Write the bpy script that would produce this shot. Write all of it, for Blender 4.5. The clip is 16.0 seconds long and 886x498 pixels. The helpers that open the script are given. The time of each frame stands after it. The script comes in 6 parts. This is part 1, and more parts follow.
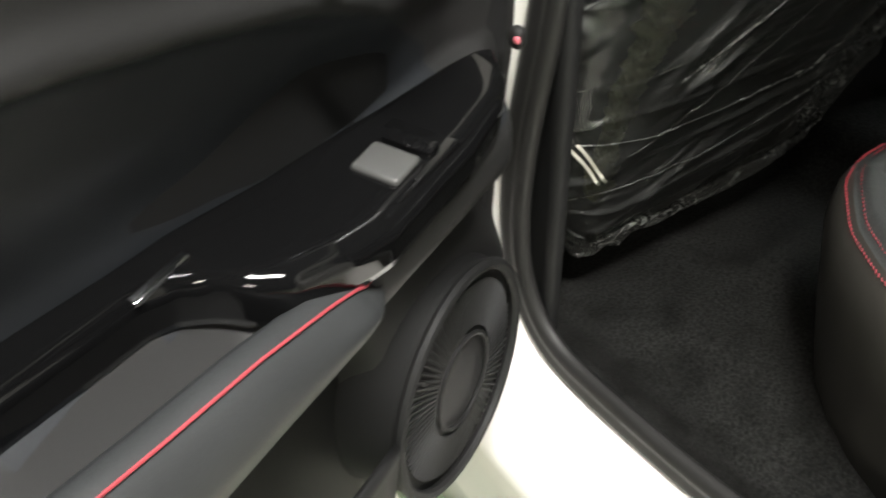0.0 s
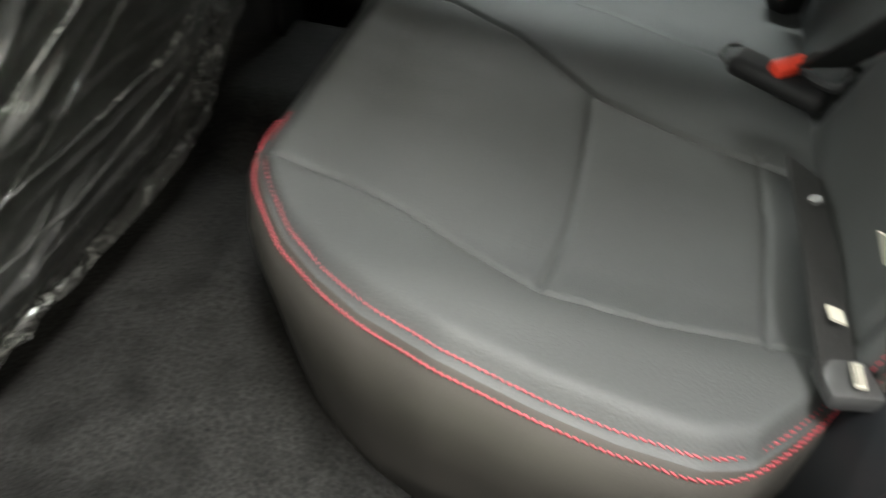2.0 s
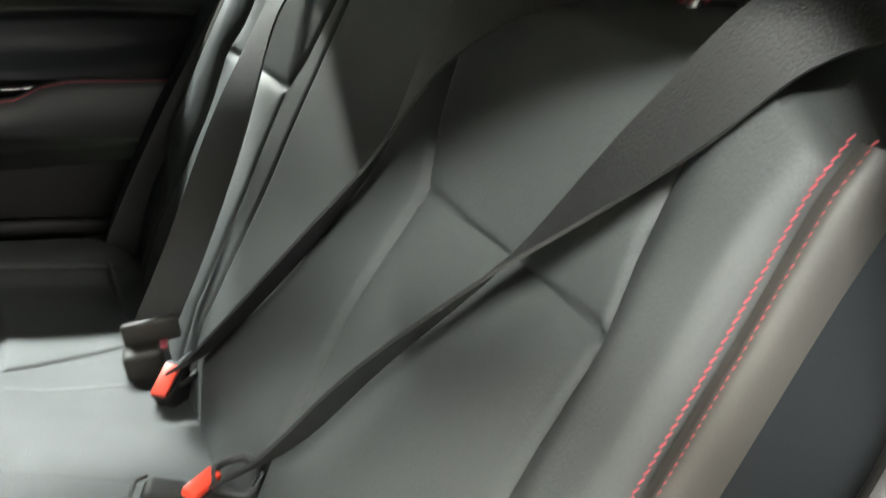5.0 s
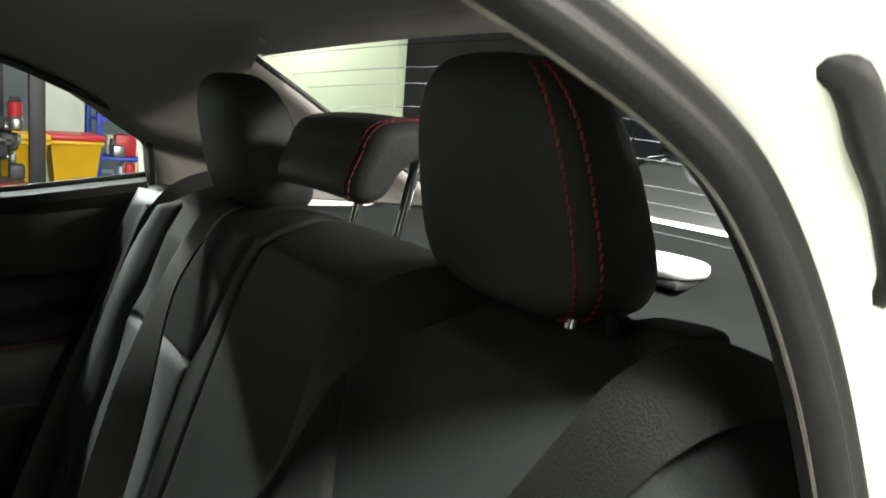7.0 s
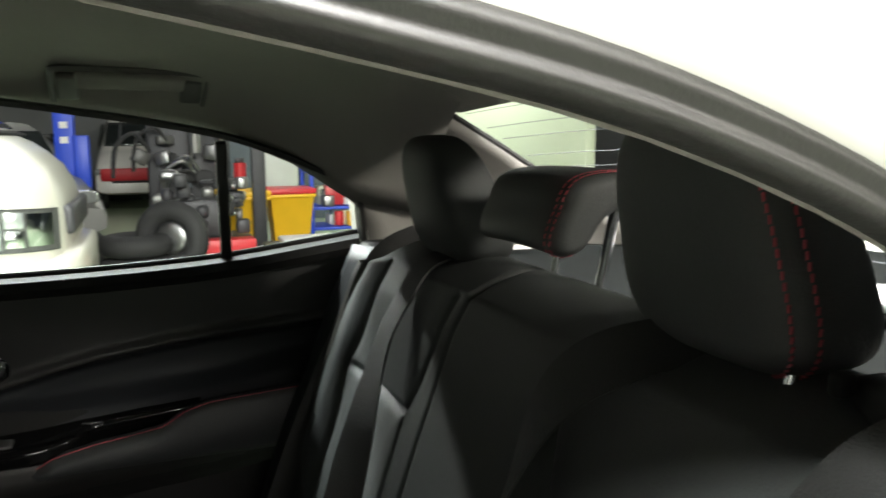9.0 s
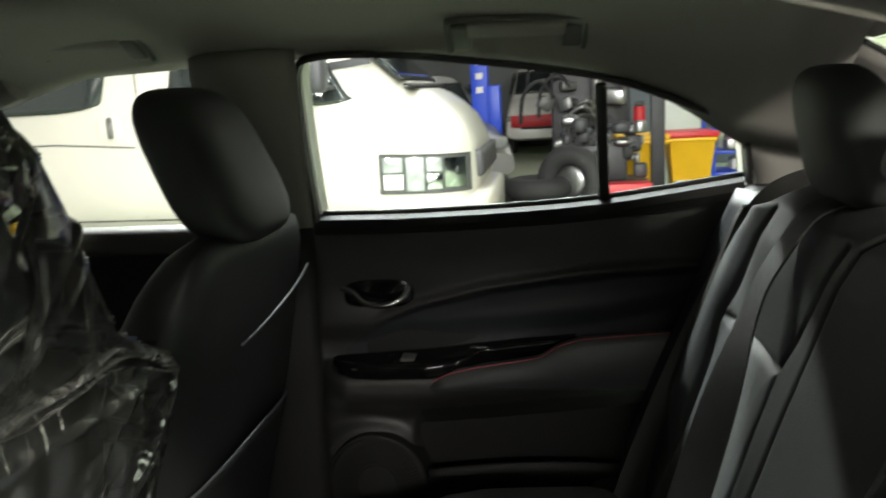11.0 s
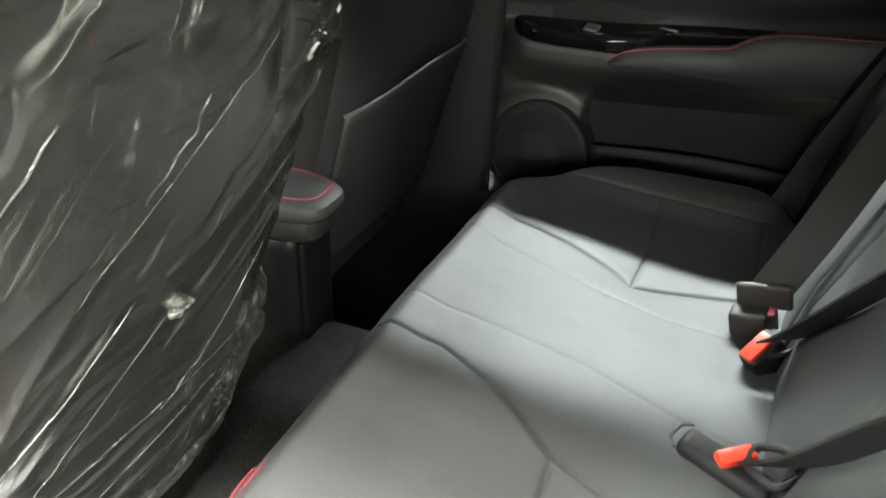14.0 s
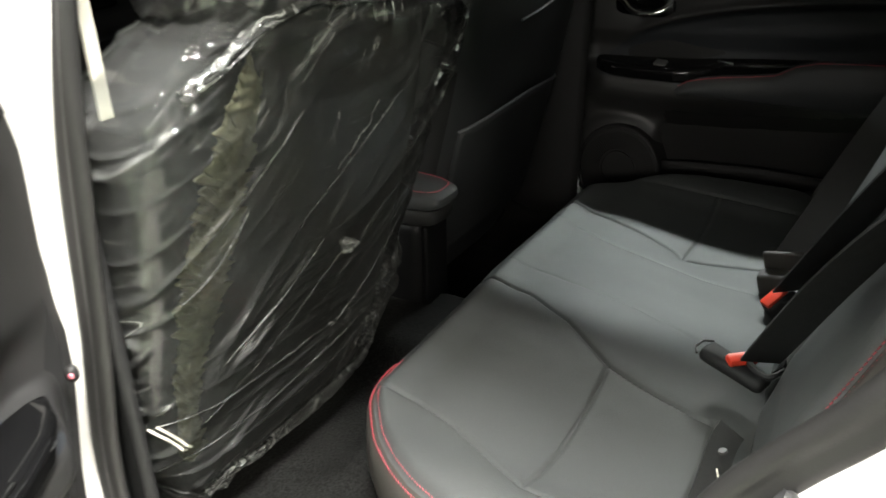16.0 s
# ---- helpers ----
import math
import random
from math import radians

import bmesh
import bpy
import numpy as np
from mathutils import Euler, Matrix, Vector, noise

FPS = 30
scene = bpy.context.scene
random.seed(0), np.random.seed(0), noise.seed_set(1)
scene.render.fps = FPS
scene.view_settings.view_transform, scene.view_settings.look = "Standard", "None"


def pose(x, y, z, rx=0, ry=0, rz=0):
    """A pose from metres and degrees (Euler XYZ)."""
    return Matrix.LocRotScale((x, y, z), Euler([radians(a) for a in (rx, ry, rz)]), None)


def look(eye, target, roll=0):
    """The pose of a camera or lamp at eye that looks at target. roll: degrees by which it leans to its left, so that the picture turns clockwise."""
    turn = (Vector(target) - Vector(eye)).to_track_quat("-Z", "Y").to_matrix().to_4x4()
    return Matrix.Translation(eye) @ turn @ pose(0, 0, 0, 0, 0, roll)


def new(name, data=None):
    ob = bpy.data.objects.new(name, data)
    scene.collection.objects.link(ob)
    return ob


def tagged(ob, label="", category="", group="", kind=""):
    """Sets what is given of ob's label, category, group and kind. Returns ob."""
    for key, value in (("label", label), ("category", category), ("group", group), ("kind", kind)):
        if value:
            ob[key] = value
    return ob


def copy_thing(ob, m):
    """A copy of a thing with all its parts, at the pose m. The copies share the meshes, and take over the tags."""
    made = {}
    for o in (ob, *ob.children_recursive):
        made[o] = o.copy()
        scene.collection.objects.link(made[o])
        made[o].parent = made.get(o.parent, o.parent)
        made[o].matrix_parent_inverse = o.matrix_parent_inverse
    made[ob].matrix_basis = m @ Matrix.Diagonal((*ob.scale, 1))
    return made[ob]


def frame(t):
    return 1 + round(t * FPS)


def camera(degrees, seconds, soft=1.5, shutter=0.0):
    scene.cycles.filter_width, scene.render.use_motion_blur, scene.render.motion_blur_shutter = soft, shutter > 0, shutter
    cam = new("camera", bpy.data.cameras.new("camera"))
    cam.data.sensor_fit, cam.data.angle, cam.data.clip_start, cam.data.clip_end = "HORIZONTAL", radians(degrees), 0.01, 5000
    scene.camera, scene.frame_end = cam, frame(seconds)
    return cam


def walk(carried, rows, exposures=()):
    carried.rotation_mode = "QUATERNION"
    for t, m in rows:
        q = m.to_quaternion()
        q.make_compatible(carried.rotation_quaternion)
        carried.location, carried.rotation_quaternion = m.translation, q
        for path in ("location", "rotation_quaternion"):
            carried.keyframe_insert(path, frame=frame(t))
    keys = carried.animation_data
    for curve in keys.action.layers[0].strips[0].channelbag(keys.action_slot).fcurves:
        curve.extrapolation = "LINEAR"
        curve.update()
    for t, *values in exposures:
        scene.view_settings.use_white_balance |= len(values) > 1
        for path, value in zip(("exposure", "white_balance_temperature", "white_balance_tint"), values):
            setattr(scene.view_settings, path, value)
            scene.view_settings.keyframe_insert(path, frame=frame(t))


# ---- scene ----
cam = camera(57.5, 16.0, 1.6, 0.5)
PATH = [
    (0, (-1.051, 0.199, 0.966), (-0.235, 1.486, -0.33), -3.6),
    (0.5, (-0.975, 0.231, 0.945), (-0.04, 1.418, -0.365), -3.4),
    (1, (-0.89, 0.235, 0.952), (0.23, 1.247, -0.36), 0.0),
    (1.5, (-0.844, 0.239, 0.94), (0.427, 1.001, -0.403), 1.8),
    (2, (-0.841, 0.249, 0.916), (0.559, 0.567, -0.476), 4.0),
    (2.5, (-0.806, 0.254, 0.91), (0.633, 0.206, -0.478), 6.8),
    (3, (-0.794, 0.259, 0.934), (0.647, -0.117, -0.4), 9.8),
    (3.5, (-0.776, 0.238, 0.964), (0.694, -0.357, -0.253), 10.8),
    (4.3, (-0.758, 0.246, 1.009), (0.809, -0.556, 0.06), 9.7),
    (5, (-0.752, 0.251, 1.039), (0.853, -0.705, 0.326), 9.3),
    (7.5, (-0.72, 0.209, 1.176), (0.942, -0.865, 0.884), 3.1),
    (8, (-0.727, 0.233, 1.182), (0.987, -0.76, 0.912), 1.9),
    (10.3, (-0.738, 0.205, 1.181), (1.236, 0.151, 0.86), -3.1),
    (10.5, (-0.737, 0.201, 1.184), (1.235, 0.251, 0.854), -3.3),
    (11, (-0.732, 0.188, 1.175), (1.211, 0.47, 0.795), -3.1),
    (11.5, (-0.727, 0.177, 1.165), (1.149, 0.663, 0.668), -2.8),
    (12, (-0.715, 0.155, 1.134), (1.067, 0.751, 0.449), -1.3),
    (12.5, (-0.712, 0.163, 1.107), (0.999, 0.765, 0.264), 0.2),
    (13, (-0.711, 0.163, 1.104), (0.953, 0.776, 0.18), 1.4),
    (13.5, (-0.724, 0.165, 1.087), (0.904, 0.805, 0.118), 1.8),
    (14, (-0.763, 0.153, 1.087), (0.829, 0.8, 0.063), 2.5),
    (14.5, (-0.829, 0.131, 1.099), (0.699, 0.834, 0.018), 1.1),
    (15, (-0.899, 0.095, 1.108), (0.607, 0.805, -0.001), 0.8),
    (15.5, (-0.978, 0.045, 1.126), (0.559, 0.846, 0.128), -0.7),
    (16, (-1.068, -0.007, 1.153), (0.459, 0.901, 0.235), -1.3),
]
EXPO = [(0, -1.9), (0.5, -1.55), (1, -1.05), (1.6, -0.8), (2.5, -0.82), (3.0, -1.2), (3.5, -0.85), (4.5, 0.05), (5, 0.95), (7.3, -0.45), (8, -0.45), (10.3, -0.15), (11, -0.2), (11.5, -0.1), (12, 0.1), (12.5, 0.8), (13.0, 1.1), (13.5, 1.1), (14.5, 0.6), (15.0, 0.15), (15.5, -0.05), (16, -0.55)]
walk(cam, [(t, look(eye, target, roll)) for t, eye, target, roll in PATH], EXPO)

# ---- light ----
world = bpy.data.worlds.new("world")
scene.world = world
world.use_nodes = True
wbg = world.node_tree.nodes["Background"]
wbg.inputs[0].default_value = (0.75, 0.85, 1.0, 1)
wbg.inputs[1].default_value = 0.02


def area(name, at, to, sx, sy, watts, colour):
    data = bpy.data.lights.new(name, "AREA")
    data.shape, data.size, data.size_y, data.energy, data.color = "RECTANGLE", sx, sy, watts, colour
    ob = new(name, data)
    ob.matrix_world = look(at, to)
    return ob


area("lamp_bay", (2.76, 1.0, 3.35), (0.0, 1.0, 0.5), 2.0, 0.10, 450, (0.92, 1.0, 0.97))
# left lamps: unseen, each placed for what it brightens through the open door
area("lamp_left_low", (-8.0, -1.3, 3.30), (0.3, 0.45, 0.7), 3.4, 0.5, 420, (1.0, 0.96, 0.88))
area("lamp_left_front", (-3.0, 2.5, 3.35), (-0.4, 0.1, 0.7), 1.3, 0.3, 360, (0.97, 1.0, 0.95))
# added fill for the near bolster and seat side
area("lamp_left_mid", (-1.9, 0.4, 3.35), (-0.5, 0.0, 0.8), 1.3, 0.3, 110, (1.0, 0.96, 0.85))
area("lamp_left_rear", (-4.3, -3.4, 3.35), (-0.6, 0.0, 0.9), 1.3, 0.4, 460, (1.0, 0.96, 0.84))
# added fill overhead for the white body, sill and film
area("lamp_left_over", (-1.12, -0.55, 3.35), (-0.80, -0.05, 1.0), 1.3, 0.3, 950, (1.0, 0.985, 0.95))
area("lamp_right", (3.4, 0.6, 3.35), (3.4, 0.6, 0), 0.5, 5.0, 40, (1.0, 0.98, 0.93))
area("lamp_van", (4.8, 1.5, 3.38), (0.2, 0.0, 0.85), 2.0, 0.12, 310, (0.95, 1.0, 0.94))
area("lamp_far", (10.0, -1.0, 3.35), (10.0, -1.0, 0), 0.5, 6.0, 105, (1.0, 0.98, 0.93))
# added fill aimed at the pale partition wall
area("lamp_rear", (9.2, -3.5, 3.35), (9.2, -4.4, 1.3), 3.0, 0.4, 170, (0.97, 1.0, 0.93))


# ---- materials ----
def shader(name, colour, rough=0.5, metal=0.0, vary=0.15, scale=12.0, bump=0.0, bump_scale=300.0, fine=0.0,
           coat=0.0, random=0.0, spec=0.5):
    """A surface with broad wear, fine grain and relief."""
    mat = bpy.data.materials.new(name)
    mat.use_nodes = True
    nt = mat.node_tree
    b = nt.nodes["Principled BSDF"]
    b.inputs["Metallic"].default_value = metal
    b.inputs["Coat Weight"].default_value = coat
    b.inputs["Specular IOR Level"].default_value = spec
    tc = nt.nodes.new("ShaderNodeTexCoord")
    n1 = nt.nodes.new("ShaderNodeTexNoise")
    n1.inputs["Scale"].default_value = scale
    n1.inputs["Detail"].default_value = 6
    n2 = nt.nodes.new("ShaderNodeTexNoise")
    n2.inputs["Scale"].default_value = bump_scale
    n2.inputs["Detail"].default_value = 3
    for n in (n1, n2):
        nt.links.new(tc.outputs["Object"], n.inputs["Vector"])
    ramp = nt.nodes.new("ShaderNodeMapRange")
    ramp.inputs["To Min"].default_value = 1 - vary
    ramp.inputs["To Max"].default_value = 1 + vary
    nt.links.new(n1.outputs["Fac"], ramp.inputs["Value"])
    r2 = nt.nodes.new("ShaderNodeMapRange")
    r2.inputs["To Min"].default_value = 1 - fine
    r2.inputs["To Max"].default_value = 1 + fine
    nt.links.new(n2.outputs["Fac"], r2.inputs["Value"])
    mul = nt.nodes.new("ShaderNodeMath")
    mul.operation = "MULTIPLY"
    nt.links.new(ramp.outputs[0], mul.inputs[0])
    nt.links.new(r2.outputs[0], mul.inputs[1])
    fac = mul
    if random:
        oi = nt.nodes.new("ShaderNodeObjectInfo")
        r3 = nt.nodes.new("ShaderNodeMapRange")
        r3.inputs["To Min"].default_value = 1 - random
        r3.inputs["To Max"].default_value = 1 + random
        nt.links.new(oi.outputs["Random"], r3.inputs["Value"])
        fac = nt.nodes.new("ShaderNodeMath")
        fac.operation = "MULTIPLY"
        nt.links.new(mul.outputs[0], fac.inputs[0])
        nt.links.new(r3.outputs[0], fac.inputs[1])
    vm = nt.nodes.new("ShaderNodeVectorMath")
    vm.operation = "SCALE"
    vm.inputs[0].default_value = colour
    nt.links.new(fac.outputs[0], vm.inputs["Scale"])
    nt.links.new(vm.outputs[0], b.inputs["Base Color"])
    rr = nt.nodes.new("ShaderNodeMapRange")
    rr.inputs["To Min"].default_value = max(0.02, rough * (1 - vary))
    rr.inputs["To Max"].default_value = min(1.0, rough * (1 + vary))
    nt.links.new(n1.outputs["Fac"], rr.inputs["Value"])
    nt.links.new(rr.outputs[0], b.inputs["Roughness"])
    if bump:
        bp = nt.nodes.new("ShaderNodeBump")
        bp.inputs["Strength"].default_value = bump
        bp.inputs["Distance"].default_value = 0.001
        nt.links.new(n2.outputs["Fac"], bp.inputs["Height"])
        nt.links.new(bp.outputs[0], b.inputs["Normal"])
    return mat


def film(name, tint, gloss, rough, crease_glints=(), haze=0.0, bump=0.4, ripple=0.0):
    """A thin clear sheet: see-through, glossy at grazing angles, with white crease lines that also paint its glints."""
    mat = bpy.data.materials.new(name)
    mat.use_nodes = True
    nt = mat.node_tree
    out = nt.nodes["Material Output"]
    nt.nodes.remove(nt.nodes["Principled BSDF"])
    tr = nt.nodes.new("ShaderNodeBsdfTransparent")
    tr.inputs[0].default_value = (*tint, 1)
    gl = nt.nodes.new("ShaderNodeBsdfGlossy")
    gl.inputs["Roughness"].default_value = rough
    lw = nt.nodes.new("ShaderNodeLayerWeight")
    lw.inputs["Blend"].default_value = gloss
    mix = nt.nodes.new("ShaderNodeMixShader")
    nt.links.new(lw.outputs["Fresnel"], mix.inputs[0])
    if crease_glints or haze:
        front = nt.nodes.new("ShaderNodeBsdfDiffuse")
        through_light = nt.nodes.new("ShaderNodeBsdfTranslucent")
        df = nt.nodes.new("ShaderNodeMixShader")
        df.inputs[0].default_value = 0.45
        for k, n in enumerate((front, through_light)):
            n.inputs[0].default_value = (0.80, 0.81, 0.78, 1)
            nt.links.new(n.outputs[0], df.inputs[1 + k])
        hz = nt.nodes.new("ShaderNodeMixShader")
        hz.inputs[0].default_value = haze
        nt.links.new(tr.outputs[0], hz.inputs[1])
        nt.links.new(df.outputs[0], hz.inputs[2])
        tr = hz
    if crease_glints:
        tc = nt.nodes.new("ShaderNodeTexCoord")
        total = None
        for k, (turn, scale, width, level, *zone) in enumerate(crease_glints):
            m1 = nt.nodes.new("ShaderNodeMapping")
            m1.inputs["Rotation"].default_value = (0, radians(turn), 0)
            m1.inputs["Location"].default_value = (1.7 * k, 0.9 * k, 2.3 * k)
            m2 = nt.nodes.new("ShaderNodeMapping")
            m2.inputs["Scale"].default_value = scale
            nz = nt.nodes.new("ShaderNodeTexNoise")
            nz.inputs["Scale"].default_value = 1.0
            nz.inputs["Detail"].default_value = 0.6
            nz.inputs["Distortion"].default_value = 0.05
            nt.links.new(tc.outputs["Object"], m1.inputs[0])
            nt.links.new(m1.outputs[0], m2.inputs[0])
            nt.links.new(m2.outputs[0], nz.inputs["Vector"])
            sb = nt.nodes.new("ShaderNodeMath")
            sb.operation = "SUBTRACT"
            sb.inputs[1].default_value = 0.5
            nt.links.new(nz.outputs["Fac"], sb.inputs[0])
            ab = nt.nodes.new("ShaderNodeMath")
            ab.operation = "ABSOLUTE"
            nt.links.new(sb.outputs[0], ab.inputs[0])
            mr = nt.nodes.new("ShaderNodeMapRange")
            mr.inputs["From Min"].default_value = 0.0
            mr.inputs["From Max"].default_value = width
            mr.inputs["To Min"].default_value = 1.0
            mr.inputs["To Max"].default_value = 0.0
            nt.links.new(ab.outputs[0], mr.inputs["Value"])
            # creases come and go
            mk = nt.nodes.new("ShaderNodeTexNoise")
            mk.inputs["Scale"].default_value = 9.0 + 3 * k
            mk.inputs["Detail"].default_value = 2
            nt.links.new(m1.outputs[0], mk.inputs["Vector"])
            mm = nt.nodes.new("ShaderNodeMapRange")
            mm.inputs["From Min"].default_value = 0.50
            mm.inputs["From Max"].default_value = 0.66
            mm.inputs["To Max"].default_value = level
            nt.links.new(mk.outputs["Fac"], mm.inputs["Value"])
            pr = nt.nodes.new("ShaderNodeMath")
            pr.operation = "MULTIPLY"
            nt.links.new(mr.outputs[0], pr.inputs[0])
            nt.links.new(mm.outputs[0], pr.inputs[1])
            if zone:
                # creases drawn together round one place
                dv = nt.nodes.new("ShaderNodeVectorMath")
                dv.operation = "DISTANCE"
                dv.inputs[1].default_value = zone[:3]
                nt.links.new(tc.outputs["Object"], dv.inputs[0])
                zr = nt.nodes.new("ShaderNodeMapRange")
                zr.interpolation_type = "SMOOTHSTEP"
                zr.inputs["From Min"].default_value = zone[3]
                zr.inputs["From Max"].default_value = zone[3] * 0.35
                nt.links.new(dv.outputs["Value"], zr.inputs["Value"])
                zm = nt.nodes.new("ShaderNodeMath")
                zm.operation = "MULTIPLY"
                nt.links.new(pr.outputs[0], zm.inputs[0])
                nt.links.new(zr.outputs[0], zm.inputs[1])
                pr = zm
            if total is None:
                total = pr
            else:
                mx = nt.nodes.new("ShaderNodeMath")
                mx.operation = "MAXIMUM"
                nt.links.new(total.outputs[0], mx.inputs[0])
                nt.links.new(pr.outputs[0], mx.inputs[1])
                total = mx
        ad = nt.nodes.new("ShaderNodeMath")
        ad.inputs[1].default_value = haze
        ad.use_clamp = True
        nt.links.new(total.outputs[0], ad.inputs[0])
        nt.links.new(ad.outputs[0], tr.inputs[0])
        height = total
        if ripple:
            rn = nt.nodes.new("ShaderNodeTexNoise")
            rn.inputs["Scale"].default_value = 26.0
            rn.inputs["Detail"].default_value = 3
            nt.links.new(tc.outputs["Object"], rn.inputs["Vector"])
            rs = nt.nodes.new("ShaderNodeMath")
            rs.operation = "MULTIPLY_ADD"
            rs.inputs[1].default_value = ripple
            nt.links.new(rn.outputs["Fac"], rs.inputs[0])
            nt.links.new(total.outputs[0], rs.inputs[2])
            height = rs
        bp = nt.nodes.new("ShaderNodeBump")
        bp.inputs["Strength"].default_value = bump
        bp.inputs["Distance"].default_value = 0.004
        nt.links.new(height.outputs[0], bp.inputs["Height"])
        for n in (gl, lw):
            nt.links.new(bp.outputs[0], n.inputs["Normal"])
    nt.links.new(tr.outputs[0], mix.inputs[1])
    nt.links.new(gl.outputs[0], mix.inputs[2])
    nt.links.new(mix.outputs[0], out.inputs["Surface"])
    return mat


def glow(name, colour, strength):
    mat = bpy.data.materials.new(name)
    mat.use_nodes = True
    b = mat.node_tree.nodes["Principled BSDF"]
    b.inputs["Emission Color"].default_value = (*colour, 1)
    b.inputs["Emission Strength"].default_value = strength
    return mat


LEATHER = shader("leather_black", (0.051, 0.054, 0.053), 0.60, spec=0.35, vary=0.08, scale=9, bump=0.4, bump_scale=520, fine=0.14)
LEATHER_DARK = shader("leather_front_seat", (0.034, 0.036, 0.037), 0.55, spec=0.4, vary=0.12, scale=14, bump=0.2, bump_scale=800, fine=0.15)
VINYL = shader("vinyl_side", (0.046, 0.043, 0.038), 0.52, spec=0.35, vary=0.2, scale=10, bump=0.15, bump_scale=600, fine=0.1)
# darker, duller copy of the front seat leather, for the covered seat only
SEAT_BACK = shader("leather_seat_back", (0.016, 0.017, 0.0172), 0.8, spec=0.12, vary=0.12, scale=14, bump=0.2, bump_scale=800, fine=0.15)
PLASTIC = shader("plastic_grained", (0.014, 0.014, 0.014), 0.6, spec=0.25, vary=0.12, scale=6, bump=0.2, bump_scale=900, fine=0.15)
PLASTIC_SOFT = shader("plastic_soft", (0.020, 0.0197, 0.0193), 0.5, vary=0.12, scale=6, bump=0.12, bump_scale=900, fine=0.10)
PIANO = shader("piano_black", (0.004, 0.004, 0.0042), 0.05, vary=0.2, scale=5, spec=0.32)
SILVER = shader("silver_paint", (0.24, 0.24, 0.235), 0.35, metal=0.6, vary=0.06, scale=20)
CHROME = shader("chrome", (0.8, 0.8, 0.82), 0.1, metal=1.0, vary=0.1, scale=30)
THREAD = shader("red_thread", (0.38, 0.055, 0.070), 0.6, vary=0.15, scale=80, random=0.15)
PIPING = shader("pale_piping", (0.13, 0.135, 0.14), 0.4, vary=0.1, scale=40)
RED = shader("red_button", (0.75, 0.06, 0.03), 0.4, vary=0.08, scale=60)
PINK = shader("pink_label", (0.75, 0.18, 0.22), 0.5, vary=0.1, scale=60)
WEB = shader("belt_webbing", (0.017, 0.017, 0.0165), 0.52, vary=0.15, scale=60, bump=1.0, bump_scale=650, fine=0.45)
RUBBER = shader("rubber_seal", (0.016, 0.0155, 0.015), 0.5, spec=0.35, vary=0.15, scale=12, bump=0.2, bump_scale=500)
VAN_PAINT = shader("cream_white_van_paint", (0.50, 0.485, 0.425), 0.3, vary=0.04, scale=3, coat=0.3)
PAINT = shader("white_car_paint", (0.79, 0.765, 0.725), 0.25, vary=0.02, scale=4, coat=0.5)
LINER = shader("headliner_cloth", (0.24, 0.228, 0.212), 0.95, vary=0.06, scale=5, bump=0.4, bump_scale=900, fine=0.1, spec=0.1)
BLACK = shader("console_black", (0.005, 0.005, 0.0052), 0.4, spec=0.12, vary=0.2, scale=6)
TRIM = shader("side_trim_plastic", (0.019, 0.021, 0.024), 0.5, spec=0.35, vary=0.1, scale=8, bump=0.15, bump_scale=800, fine=0.1)
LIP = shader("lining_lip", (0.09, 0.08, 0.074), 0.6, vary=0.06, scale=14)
CARPET = shader("floor_carpet", (0.0125, 0.0124, 0.0117), 1.0, vary=0.8, scale=26, bump=1.0, bump_scale=260, fine=1.5, spec=0.08)
FELT = shader("shelf_felt", (0.009, 0.0098, 0.0095), 0.9, vary=0.2, scale=14, bump=0.6, bump_scale=700, fine=0.3, spec=0.0)
LABEL = shader("cream_label", (0.46, 0.44, 0.37), 0.55, vary=0.1, scale=90)
PAPER = shader("white_label", (0.75, 0.74, 0.72), 0.5, vary=0.1, scale=90)
TAPE = shader("olive_packing_strip", (0.105, 0.100, 0.060), 0.6, vary=0.4, scale=60, bump=0.7, bump_scale=160, fine=0.3)
# the film's bright streaks are painted as white lines, some gathered round a point
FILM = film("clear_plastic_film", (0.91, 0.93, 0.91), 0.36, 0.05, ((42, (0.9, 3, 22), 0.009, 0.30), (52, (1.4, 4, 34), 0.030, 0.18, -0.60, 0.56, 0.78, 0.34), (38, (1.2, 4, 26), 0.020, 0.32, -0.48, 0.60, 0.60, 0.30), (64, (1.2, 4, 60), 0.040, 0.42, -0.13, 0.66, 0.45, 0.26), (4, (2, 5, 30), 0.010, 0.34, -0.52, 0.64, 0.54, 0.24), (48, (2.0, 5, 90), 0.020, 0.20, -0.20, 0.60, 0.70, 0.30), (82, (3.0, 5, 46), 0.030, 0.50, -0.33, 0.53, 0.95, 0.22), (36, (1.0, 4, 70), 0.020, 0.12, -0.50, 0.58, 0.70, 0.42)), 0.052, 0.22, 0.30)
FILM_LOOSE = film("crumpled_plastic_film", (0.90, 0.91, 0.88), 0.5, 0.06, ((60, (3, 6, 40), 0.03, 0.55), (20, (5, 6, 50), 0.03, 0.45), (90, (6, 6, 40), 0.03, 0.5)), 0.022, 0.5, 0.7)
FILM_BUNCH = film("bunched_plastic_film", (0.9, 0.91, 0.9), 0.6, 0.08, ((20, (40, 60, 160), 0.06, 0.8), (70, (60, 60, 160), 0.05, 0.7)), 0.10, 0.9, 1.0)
GLASS = film("window_glass", (0.94, 0.97, 0.95), 0.03, 0.02)
KEYDARK = shader("dark_steel", (0.10, 0.10, 0.10), 0.45, metal=0.7, vary=0.2, scale=60)
HANDLE = shader("handle_grey", (0.085, 0.083, 0.078), 0.7, vary=0.1, scale=30)
